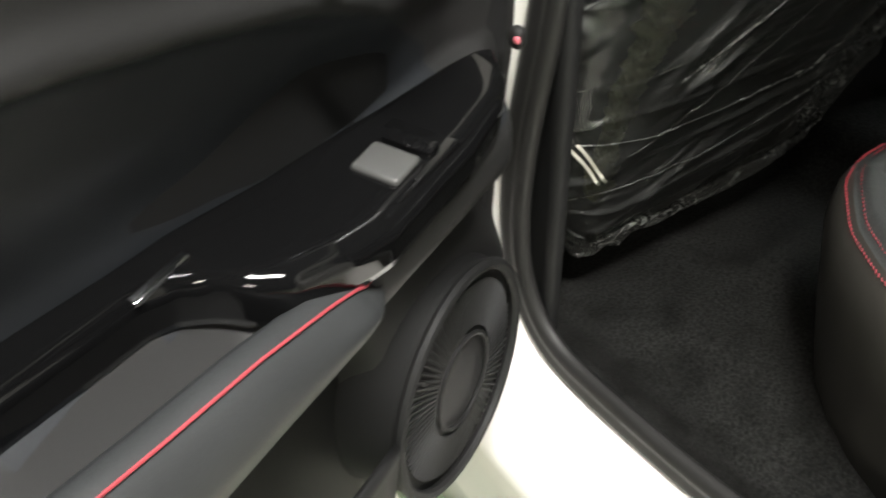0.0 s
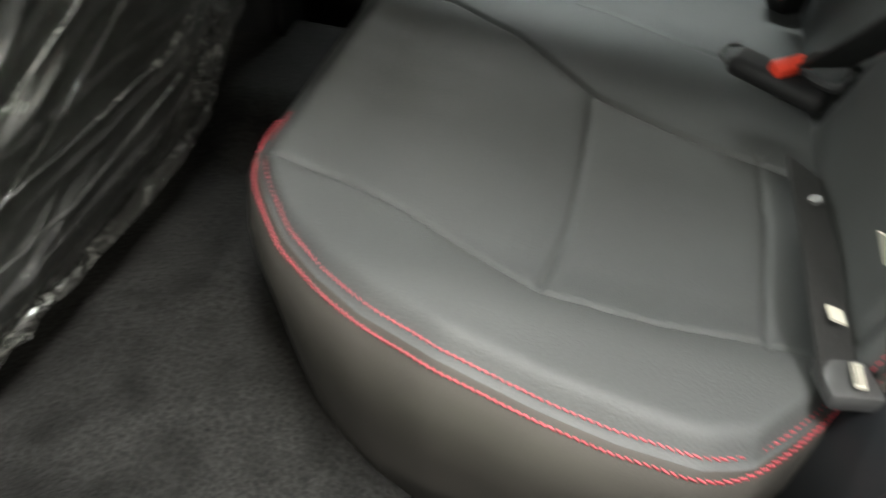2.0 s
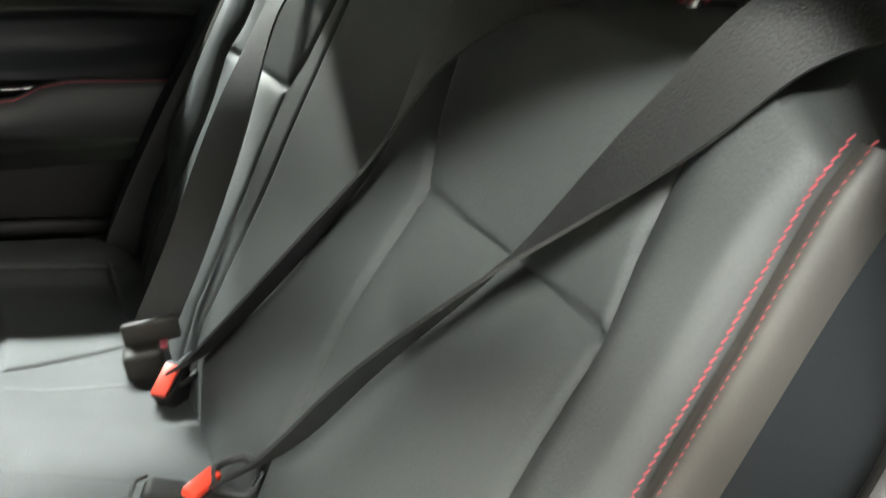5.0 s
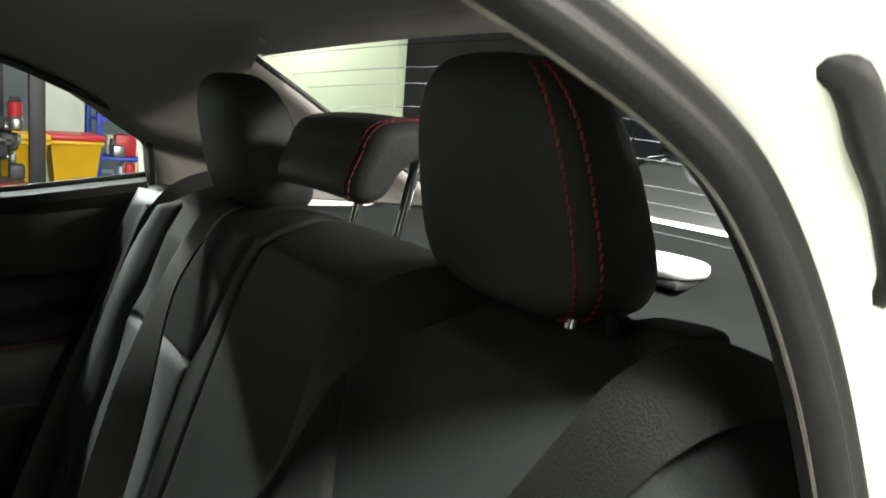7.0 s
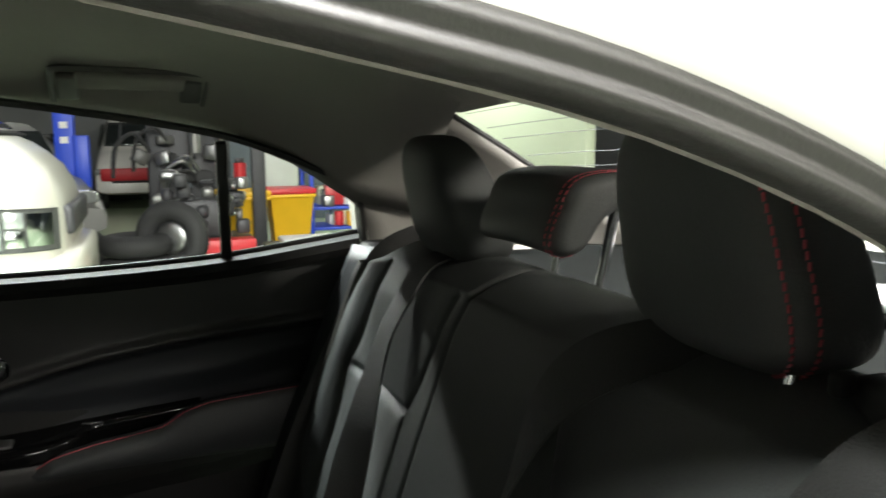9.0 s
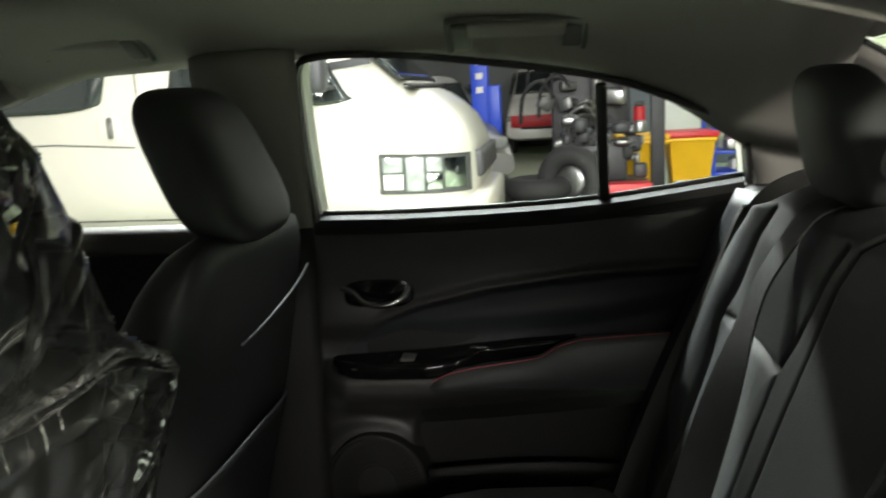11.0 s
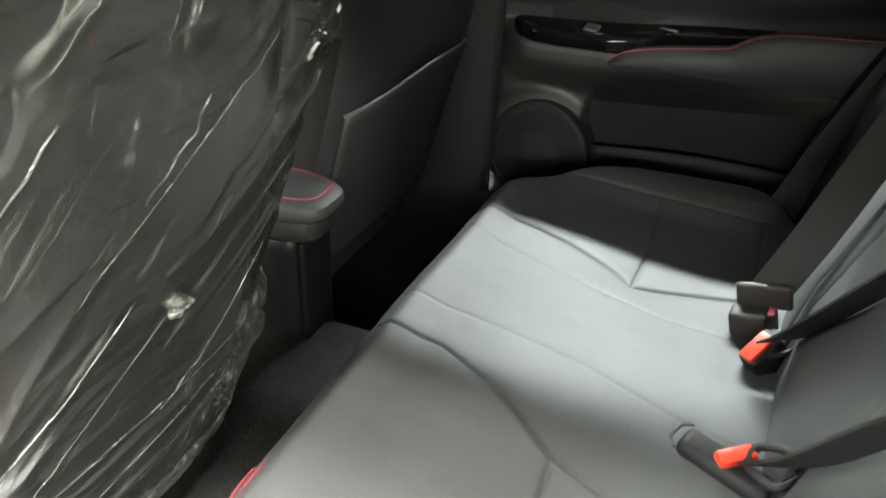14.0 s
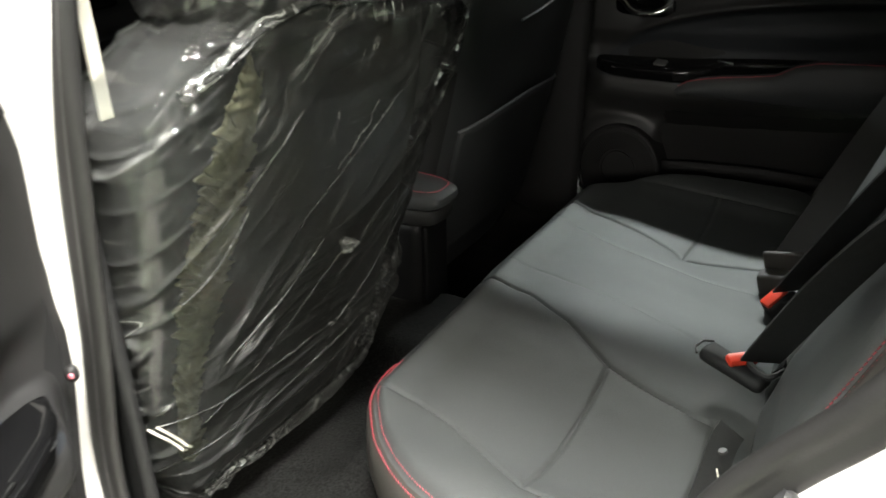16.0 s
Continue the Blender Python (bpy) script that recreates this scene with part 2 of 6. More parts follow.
METAL = shader("steel", (0.35, 0.35, 0.36), 0.35, metal=1.0, vary=0.15, scale=25, bump=0.1, bump_scale=200)
EPOXY = shader("green_floor_paint", (0.225, 0.275, 0.185), 0.3, vary=0.2, scale=1.6, bump=0.1, bump_scale=60, fine=0.1)
KEYGREY = shader("grey_switch", (0.07, 0.07, 0.068), 0.4, vary=0.08, scale=40)
GREYWALL = shader("grey_far_wall", (0.16, 0.165, 0.165), 0.8, vary=0.3, scale=1.2, bump=0.2, bump_scale=60)
LINE = shader("pale_floor_line", (0.68, 0.67, 0.58), 0.5, vary=0.12, scale=6)
WALL = shader("cream_wall_paint", (0.60, 0.605, 0.585), 0.8, vary=0.1, scale=2.5, bump=0.2, bump_scale=60)
WALL_DARK = shader("dark_shutter_paint", (0.10, 0.12, 0.14), 0.6, vary=0.25, scale=3, bump=0.2, bump_scale=60)
ROOF = shader("dark_ceiling_sheet", (0.035, 0.038, 0.043), 0.8, vary=0.25, scale=2, bump=0.2, bump_scale=40)
BOARD = shader("pale_green_board", (0.68, 0.75, 0.56), 0.7, vary=0.05, scale=2)
BLUE = shader("blue_lift_paint", (0.02, 0.07, 0.62), 0.4, vary=0.12, scale=5)
YELLOW = shader("yellow_bin_plastic", (0.85, 0.50, 0.02), 0.45, vary=0.1, scale=5)
REDBOX = shader("red_metal_paint", (0.62, 0.03, 0.04), 0.4, vary=0.12, scale=5)
TYRE = shader("tyre_rubber", (0.025, 0.025, 0.026), 0.75, vary=0.25, scale=12, bump=0.4, bump_scale=120)
DARK = shader("dark_metal", (0.05, 0.05, 0.055), 0.5, metal=0.3, vary=0.3, scale=8, bump=0.2, bump_scale=90)
LENS = shader("headlamp_lens", (0.50, 0.52, 0.52), 0.12, metal=0.5, vary=0.4, scale=14, coat=0.8)
TINT = shader("tinted_glass", (0.02, 0.024, 0.024), 0.08, vary=0.2, scale=3, coat=0.6)
BROWN = shader("cardboard", (0.40, 0.26, 0.14), 0.8, vary=0.15, scale=9, bump=0.2, bump_scale=80)
TUBE = glow("lamp_tube", (1.0, 0.97, 0.9), 14.0)


# ---- builders ----
def part(name, bm, material, parent=None, label="", smooth=True):
    """One mesh object from a bmesh, under a thing or a part."""
    me = bpy.data.meshes.new(name)
    bmesh.ops.recalc_face_normals(bm, faces=bm.faces)
    bm.to_mesh(me)
    bm.free()
    me.materials.append(material)
    if smooth:
        me.polygons.foreach_set("use_smooth", [True] * len(me.polygons))
        if smooth != "all":
            me.set_sharp_from_angle(angle=radians(42))
    ob = new(name, me)
    if parent is not None:
        ob.parent = parent
    if label:
        tagged(ob, label)
    return ob


def thing(name, label, category, group="", kind=""):
    return tagged(new(name), label, category, group, kind)


def box(c, size, bevel=0.004, segs=2, m=None):
    bm = bmesh.new()
    bmesh.ops.create_cube(bm, size=1)
    bmesh.ops.scale(bm, vec=size, verts=bm.verts)
    if bevel:
        bmesh.ops.bevel(bm, geom=bm.edges[:], offset=min(bevel, min(size) * 0.45), segments=segs, affect="EDGES", profile=0.5)
    bmesh.ops.transform(bm, matrix=(m or Matrix()) if c is None else Matrix.Translation(c) @ (m or Matrix()), verts=bm.verts)
    return bm


def join(*bms):
    """Several bmeshes as one."""
    base = bms[0]
    for other in bms[1:]:
        me = bpy.data.meshes.new("tmp")
        other.to_mesh(me)
        base.from_mesh(me)
        other.free()
        bpy.data.meshes.remove(me)
    return base


def grid(f, nu, nv, wrap=False):
    """A sheet f(u, v) with u and v from 0 to 1."""
    bm = bmesh.new()
    rows = [[bm.verts.new(f(i / nu, j / nv)) for i in range(nu if wrap else nu + 1)] for j in range(nv + 1)]
    for j in range(nv):
        for i in range(nu):
            k = (i + 1) % len(rows[0])
            bm.faces.new((rows[j][i], rows[j][k], rows[j + 1][k], rows[j + 1][i]))
    return bm


def loft(rings, caps=True, closed=True):
    bm = bmesh.new()
    vs = [[bm.verts.new(p) for p in r] for r in rings]
    n = len(vs[0])
    for a, b in zip(vs, vs[1:]):
        for i in range(n if closed else n - 1):
            k = (i + 1) % n
            bm.faces.new((a[i], a[k], b[k], b[i]))
    if caps:
        bm.faces.new(vs[0][::-1])
        bm.faces.new(vs[-1])
    return bm


def spline(pts, per=8, closed=False):
    """A smooth line through points."""
    pts = [Vector(p) for p in pts]
    n, out = len(pts), []
    for i in range(n if closed else n - 1):
        g = (lambda k: pts[k % n]) if closed else (lambda k: pts[max(0, min(n - 1, k))])
        a, b, c, d = g(i - 1), g(i), g(i + 1), g(i + 2)
        for s in range(per):
            t = s / per
            out.append(0.5 * (2 * b + (c - a) * t + (2 * a - 5 * b + 4 * c - d) * t * t + (3 * b - a - 3 * c + d) * t ** 3))
    if not closed:
        out.append(pts[-1])
    return out


def sweep(pts, profile, side, closed=False):
    """A profile of (a, b) carried along a line; a runs along side(i), b square to it."""
    n, rings = len(pts), []
    for i, p in enumerate(pts):
        q, r = (pts[(i + 1) % n], pts[i - 1]) if closed else (pts[min(n - 1, i + 1)], pts[max(0, i - 1)])
        t = (q - r).normalized()
        s = side(i) if callable(side) else Vector(side)
        s = (s - t * s.dot(t)).normalized()
        w = t.cross(s)
        rings.append([p + s * a + w * b for a, b in profile])
    if closed:
        rings.append(rings[0])
    bm = loft(rings, caps=not closed)
    if closed:
        bmesh.ops.remove_doubles(bm, verts=bm.verts, dist=1e-6)
    return bm


def circle(r, n=10, sx=1.0, sy=1.0):
    return [(r * sx * math.cos(2 * math.pi * i / n), r * sy * math.sin(2 * math.pi * i / n)) for i in range(n)]


def tube(pts, r, n=8, closed=False, side=(0.31, 0.2, 0.93)):
    return sweep([Vector(p) for p in pts], circle(r, n), Vector(side), closed)


def super_blob(c, h, e1=0.5, e2=0.5, nu=32, nv=20, warp=None):
    """A rounded block: half sizes h, squarer for small exponents."""
    def sp(v, e):
        return math.copysign(abs(v) ** e, v)

    def f(u, v):
        a, b = 2 * math.pi * u, math.pi * (v - 0.5) * 0.999
        p = Vector((h[0] * sp(math.cos(b), e1) * sp(math.cos(a), e2), h[1] * sp(math.cos(b), e1) * sp(math.sin(a), e2), h[2] * sp(math.sin(b), e1)))
        if warp:
            p = warp(p)
        return Vector(c) + p

    bm = grid(f, nu, nv, wrap=True)
    return bm


def lerp(x, table):
    """Reads a table of (x, y) with smooth steps between its rows."""
    if x <= table[0][0]:
        return table[0][1]
    for (a, p), (b, q) in zip(table, table[1:]):
        if x <= b:
            return p + (q - p) * (x - a) / (b - a)
    return table[-1][1]


def smooth(a, b, x):
    t = max(0.0, min(1.0, (x - a) / (b - a)))
    return t * t * (3 - 2 * t)


def seg_dist(p, line):
    best = 9.0
    for (ax, ay), (bx, by) in zip(line, line[1:]):
        dx, dy = bx - ax, by - ay
        t = max(0, min(1, ((p[0] - ax) * dx + (p[1] - ay) * dy) / (dx * dx + dy * dy)))
        best = min(best, math.hypot(p[0] - ax - t * dx, p[1] - ay - t * dy))
    return best


def stitches(name, pts, parent, step=0.006, length=0.0045, r=0.0008, label="", normal=(0, 1, 0), slant=0.35):
    """Single stitches along a line, as one seam of thread."""
    bm = bmesh.new()
    acc = 0.0
    for p, q in zip(pts, pts[1:]):
        L = (q - p).length
        while acc < L:
            a = p + (q - p) * (acc / L)
            t = (q - p).normalized()
            w = t.orthogonal().normalized()
            x = t.cross(w)
            lean = t.cross(Vector(normal)).normalized() * slant
            e = a + (t + lean).normalized() * length
            lo = [bm.verts.new(a + (w * c + x * s) * r) for c, s in ((1, 0), (0, 1), (-1, 0), (0, -1))]
            hi = [bm.verts.new(e + (w * c + x * s) * r) for c, s in ((1, 0), (0, 1), (-1, 0), (0, -1))]
            for i in range(4):
                bm.faces.new((lo[i], lo[(i + 1) % 4], hi[(i + 1) % 4], hi[i]))
            bm.faces.new(lo[::-1])
            bm.faces.new(hi)
            acc += step
        acc -= L
    return part(name, bm, THREAD, parent, label)


def split_parts(bm, region, table, parent):
    """Cuts a sheet into parts: region(centre) gives a key, table its name, material and label."""
    groups = {}
    for f in bm.faces:
        groups.setdefault(region(f.calc_center_median()), []).append([tuple(v.co) for v in f.verts])
    bm.free()
    for key in sorted(groups):
        b2, seen = bmesh.new(), {}
        for quad in groups[key]:
            vs = []
            for co in quad:
                k = tuple(round(c, 6) for c in co)
                if k not in seen:
                    seen[k] = b2.verts.new(co)
                vs.append(seen[k])
            b2.faces.new(vs)
        name, mat, label = table[key]
        part(name, b2, mat, parent, label, smooth="all")


# ---- workshop: floor, walls, ceiling ----
GZ = -0.05
XA, XB, YA, YB, ZC = -13.0, 17.0, -16.0, 9.0, 3.5


def wall(name, c, size, mat, label):
    return tagged(part(name, box(c, size, 0), mat, smooth=False), label, "wall", kind="structure")


tagged(part("ground", box(((XA + XB) / 2, (YA + YB) / 2, GZ - 0.1), (XB - XA + .6, YB - YA + .6, 0.2), 0), EPOXY, smooth=False), "green painted concrete workshop floor", "floor", kind="structure")
wall("wall_north", ((XA + XB) / 2, YB + 0.1, 2.0), (XB - XA, 0.2, 4.6), WALL, "cream painted workshop wall")
wall("wall_south", ((XA + XB) / 2, YA - 0.1, 2.0), (XB - XA, 0.2, 4.6), WALL_DARK, "dark grey workshop wall behind the car")
wall("wall_east", (XB + 0.1, (YA + YB) / 2, 2.0), (0.2, YB - YA, 4.6), GREYWALL, "grey far workshop wall")
wall("wall_west", (XA - 0.1, (YA + YB) / 2, 2.0), (0.2, YB - YA, 4.6), WALL, "cream painted workshop wall")
tagged(part("ceiling", box(((XA + XB) / 2, (YA + YB) / 2, ZC + 0.1), (XB - XA + .4, YB - YA + .4, 0.2), 0), ROOF, smooth=False), "dark workshop ceiling", "ceiling", kind="structure")
for k, x in enumerate((-0.95, 3.1, 6.4)):
    tagged(part("floor_line", box((x, 1.0, GZ + 0.004), (0.11 if k else 0.35, 15.0, 0.008), 0), LINE, smooth=False), "pale painted bay line on the green floor", "floor line", "bay lines", kind="structure")
# ceiling lamps
lamp = thing("ceiling_lamp", "twin-tube fluorescent batten lamp under the ceiling", "lamp", "workshop lamps")
part("housing", box((0, 0, 0.03), (0.16, 1.3, 0.05), 0.01), PAPER, lamp)
for sx in (-0.04, 0.04):
    part("tube", tube([(sx, -0.6, -0.01), (sx, 0.6, -0.01)], 0.014, 10, side=(1, 0, 0)), TUBE, lamp)
lamp.matrix_basis = pose(-1.9, 0.4, ZC - 0.08)
# nearly all battens are unseen; some only mark the added fill lamps
for p in ((-8.0, -2.3), (-8.0, -0.3), (-3.0, 2.5), (-4.3, -3.4), (-1.12, -0.55), (2.76, 0.60), (2.76, 1.95), (3.4, -1.6), (3.4, 2.4), (4.8, 1.5), (10.0, -2.2), (10.0, 0.6), (10.0, 3.4), (9.2, -3.5), (14.0, -2.0), (14.0, 2.0), (7.7, -13.2), (4.6, -9.0), (11.5, -9.5)):
    copy_thing(lamp, pose(p[0], p[1], ZC - 0.08))

# ---- car shell ----
car = thing("car_shell", "white four-door saloon car shell with its near rear door open", "car")
RAIL = ((-0.30, 1.03), (-0.098, 1.074), (-0.01, 1.137), (0.104, 1.186), (0.20, 1.206), (0.30, 1.222), (0.45, 1.241), (0.64, 1.246), (1.0, 1.235), (1.5, 1.10), (1.9, 0.98))
OPENING = [(-.66, .665, .47), (-.66, .657, .57), (-.658, .632, .70), (-.652, .615, .85), (-.645, .595, 1.0), (-.622, .580, 1.13), (-.605, .555, 1.215), (-.60, .49, 1.243), (-.597, .40, 1.238),
           (-.593, .30, 1.216), (-.589, .20, 1.198), (-.586, .125, 1.181), (-.585, .056, 1.154), (-.585, .02, 1.127), (-.588, -.012, 1.08), (-.595, -.035, 1.02),
           (-.605, -.048, .96), (-.615, -.045, .90), (-.62, -.024, .855), (-.62, .015, .80), (-.62, .046, .75), (-.62, .071, .69), (-.622, .094, .615), (-.63, .126, .53), (-.645, .175, .45),
           (-.655, .265, .39), (-.66, .38, .362), (-.66, .51, .352), (-.66, .605, .358), (-.66, .65, .40)]
loop = spline(OPENING, 6, True)
NL = len(loop)


def outward(i):
    t = loop[(i + 1) % NL] - loop[i - 1]
    v = Vector((0, t.z, -t.y)).normalized()
    mid = Vector((0, 0.3, 0.8))
    p = Vector((0, loop[i].y, loop[i].z))
    return v if v.dot(p - mid) > 0 else -v


outs = [outward(i) for i in range(NL)]
for _ in range(3):
    outs = [(outs[i - 1] + outs[i] * 2 + outs[(i + 1) % NL]).normalized() for i in range(NL)]


loop = [p + outs[i] * (.0022 * smooth(1.0, 1.1, p.z)) for i, p in enumerate(loop)]


def body_x(z):
    """How far out the painted skin stands at a height."""
    return -lerp(z, ((0.0, 0.72), (0.3, 0.765), (0.6, 0.785), (0.9, 0.775), (1.0, 0.765), (1.1, 0.745), (1.2, 0.705), (1.30, 0.63), (1.36, 0.42)))


def shell_ring(off, inset, blend, lift=0.0):
    ring = []
    for i, p in enumerate(loop):
        q = p + outs[i] * ((off if off > .05 else off * slim(p.z)) + lift * smooth(.98, 1.12, p.z))
        ridge = lerp(q.y, RAIL) * .3 + 1.225 * .7 + .085 - .10 * smooth(-.3, -.9, q.y)
        over = max(0.0, q.z - ridge)
        q.z -= over * .92
        q.x = p.x * (1 - blend) + (body_x(q.z) + inset) * blend + over * .9
        ring.append(q)
    return ring


SEAL = [(p.x, p.y) for p in spline([(-.006, 0, 0), (-.003, .008, 0), (.004, .0115, 0), (.011, .010, 0), (.016, .0105, 0), (.023, .011, 0), (.031, .006, 0), (.031, -.003, 0), (.019, -.008, 0), (.004, -.008, 0)], 3, True)]


def slim(z):
    """The seal is narrower along the roof than along the sill."""
    return 1 - .60 * smooth(.85, 1.08, z)


rings = [[p + outs[i] * (a * slim(p.z)) + Vector((-b, 0, 0)) for i, p in enumerate(loop)] for a, b in SEAL]
part("door_seal", loft(rings + rings[:1], caps=False), RUBBER, car, "black rubber door seal", smooth="all")
jamb = [shell_ring(0.014, 0, 0.0), shell_ring(0.031, 0.07, 0.12), shell_ring(0.034, 0.055, 0.6, 0.035), shell_ring(0.05, 0.045, 0.95, 0.058), shell_ring(0.062, 0.02, 1.0, 0.070), shell_ring(0.075, 0.002, 1.0, 0.070),
        shell_ring(0.10, 0, 1.0, 0.06), shell_ring(0.15, 0, 1.0, 0.03), shell_ring(0.22, 0, 1.0), shell_ring(0.32, 0, 1.0), shell_ring(0.45, 0, 1.0)]
bm = loft(jamb, caps=False)
body = part("side_panel", bm, PAINT, car, "white painted body side and door jamb", smooth="all")
body.modifiers.new("thick", "SOLIDIFY").thickness = 0.004
# roof, outside
part("roof_panel", grid(lambda u, v: Vector(((u - .5) * 1.24, -0.30 + 1.65 * v, lerp(-0.30 + 1.65 * v, RAIL) * 0.35 + 1.235 * 0.65 + 0.062 + 0.07 * (1 - abs(2 * u - 1) ** 2.2))), 24, 24), PAINT, car, "white painted roof").modifiers.new("t", "SOLIDIFY").thickness = 0.003


# headliner
def liner(u, v):
    x, y = (-.572 + (.63 + .572) * u), -0.235 + 2.0 * v
    edge = lerp(y, RAIL) + .035 * smooth(.2, 0, u)
    top = 1.312 - 0.055 * smooth(0.25, -0.25, y) - 0.10 * smooth(0.9, 1.7, y)
    k = min(1, (1 - abs(2 * u - 1)) / 0.42)
    return Vector((x * (1 - 0.03 * k), y, edge + 0.004 + (max(top, edge + 0.02) - edge) * math.sin(k * math.pi / 2) ** 0.8))


hl = part("headliner", grid(liner, 60, 60), LINER, car, "grey-beige cloth headliner", smooth="all")
hl.modifiers.new("t", "SOLIDIFY").thickness = 0.008
lip_pts = [Vector((p.x - 0.001, p.y, p.z)) - outs[i] * .0022 for i, p in list(enumerate(loop))[36:108]]
part("lining_lip", tube([lip_pts[i] for i in range(0, len(lip_pts), 2)], 0.0011, 6), LIP, car, "pale edge of the headliner")

# c-pillar trims, rear glass, parcel shelf
wincurve = spline([(.632, .14, 1.199), (.632, .06, 1.172), (.633, -.01, 1.140), (.636, -.07, 1.10), (.645, -.115, 1.06), (.655, -.135, 1.02), (.66, -.14, .985)], 6)
glassline = spline([(.50, -.20, 1.245), (.515, -.235, 1.222), (.53, -.33, 1.17), (.545, -.45, 1.10), (.555, -.60, 1.02), (.56, -.68, .975)], 7)


def cpillar(sign):
    a, b = wincurve, glassline

    def f(u, v):
        p, q = a[round(u * (len(a) - 1))], b[min(len(b) - 1, round(u * (len(b) - 1)))]
        r = p.lerp(q, v)
        r.x += 0.035 * math.sin(math.pi * v)
        return Vector((r.x if sign > 0 else -.88 * r.x, r.y, r.z))

    ob = part("c_pillar_trim", grid(f, len(a) - 1, 12), LINER, car, "grey-beige moulded pillar trim", smooth="all")
    ob.modifiers.new("t", "SOLIDIFY").thickness = 0.006


cpillar(1)
cpillar(-1)


def rear_glass(u, v):
    i = v * (len(glassline) - 8)
    p = glassline[7 + min(len(glassline) - 8, round(i))]
    return Vector((p.x * (2 * u - 1), p.y - 0.05 * (1 - (2 * u - 1) ** 2), p.z + 0.02 * (1 - (2 * u - 1) ** 2)))


rg = part("rear_window", grid(rear_glass, 24, len(glassline) - 8), GLASS, car, "rear window with heater lines", smooth="all")
rg.visible_shadow = False
for k in range(11):
    v = 0.05 + 0.085 * k
    part("heater_line", tube([rear_glass(0.05 + 0.9 * i / 16, round(v * (len(glassline) - 8)) / (len(glassline) - 8)) + Vector((0, 0.004, -0.004 - 0.0009 * k)) for i in range(17)], 0.0005, 4), DARK, rg)
part("rear_window_edge", tube([Vector(p) for p in glassline[6:]], 0.006, 6), RUBBER, car)
part("rear_header", grid(lambda u, v: Vector(((u - .5) * 1.03, -0.185 - 0.075 * v - 0.055 * (1 - (2 * u - 1) ** 2) * v, 1.243 - 0.024 * v + 0.024 * (1 - (2 * u - 1) ** 2))), 20, 3), LINER, car)
part("parcel_shelf", grid(lambda u, v: Vector(((u - .5) * 1.44, -0.16 - 0.55 * v, 0.955 + 0.006 * math.sin(9 * u) * (1 - v) + 0.064 * smooth(.74, .98, v))), 24, 12), FELT, car, "dark felt parcel shelf").modifiers.new("t", "SOLIDIFY").thickness = 0.012
# shell panels that close the cabin behind, below and in front
part("boot_lid", grid(lambda u, v: Vector(((u - .5) * 1.35, -0.73 - 0.5 * v, 0.955 - 0.03 * v + 0.02 * (1 - (2 * u - 1) ** 2))), 12, 6), PAINT, car, "white painted boot lid")
part("rear_bulkhead", box((0, -0.36, 0.66), (1.24, 0.02, 0.60), 0), CARPET, car)
for sign in (1, -1):
    part("quarter_panel", grid(lambda u, v: Vector((sign * (0.765 - 0.07 * smooth(.8, 1.05, .35 + .67 * v)), -0.14 - 1.05 * u, 0.35 + 0.66 * v)), 8, 8), PAINT, car, "white painted rear quarter")
    part("seat_side_trim", grid(lambda u, v: Vector((sign * (lerp(.42 + .58 * v, ((.42, .47), (.56, .482), (.62, .482), (.66, .515), (.70, .532), (1.0, .538))) * (1 - u) + (.612 + .02 * (1 - v)) * u), lerp(.42 + .58 * v, ((.42, .10), (.6, .05), (.7, .015), (.8, -.03), (.9, -.065), (1.0, -.11))) - .018 + .03 * u, 0.42 + 0.58 * v)), 8, 20), TRIM, car, "dark moulded trim beside the seat", smooth="all").modifiers.new("t", "SOLIDIFY").thickness = 0.006
    part("pillar_base_trim", box((sign * (.632 if sign > 0 else .575), -.185, .90), (.09, .15, .20), .02, 3), PLASTIC, car, "dark trim at the foot of the pillar")
    part("wheel_arch_trim", box((sign * .60, .045, .43), (.12, .20, .10), .03, 3), PLASTIC, car, "dark moulded trim beside the cushion")


def cabin_floor(u, v):
    x, y = (u - .5) * 1.32, 0.05 + 1.7 * v
    hump = 0.075 * smooth(0.17, 0.09, abs(x))
    up = 0.04 * smooth(.57, .655, abs(x)) + 0.10 * smooth(.18, .06, y) * 0
    return Vector((x, y, 0.285 + hump + up + 0.004 * noise.noise(Vector((x * 14, y * 14, 0)))))


part("floor_carpet", grid(cabin_floor, 60, 50), CARPET, car, "dark grey floor carpet", smooth="all").modifiers.new("t", "SOLIDIFY").thickness = 0.01


part("far_sill_trim", box((.70, .42, .305), (.14, .62, .09), .02, 3), PLASTIC, car, "black plastic sill trim")


def bpillar(sign):
    def f(u, v):
        z = 0.30 + 0.96 * v
        y = 0.635 + 0.18 * u - 0.02 * v
        x = 0.655 - 0.045 * smooth(.9, 1.25, z) - 0.02 * math.sin(math.pi * u)
        return Vector((sign * x, y, z))

    lo = part("b_pillar_lower_trim", grid(lambda u, v: f(u, v * .68), 10, 14), PLASTIC, car, "black moulded lower pillar trim", smooth="all")
    up = part("b_pillar_upper_trim", grid(lambda u, v: f(u, .68 + v * .32), 10, 10), LINER, car, "grey-beige upper pillar trim", smooth="all")
    for ob in (lo, up):
        ob.modifiers.new("t", "SOLIDIFY").thickness = 0.012


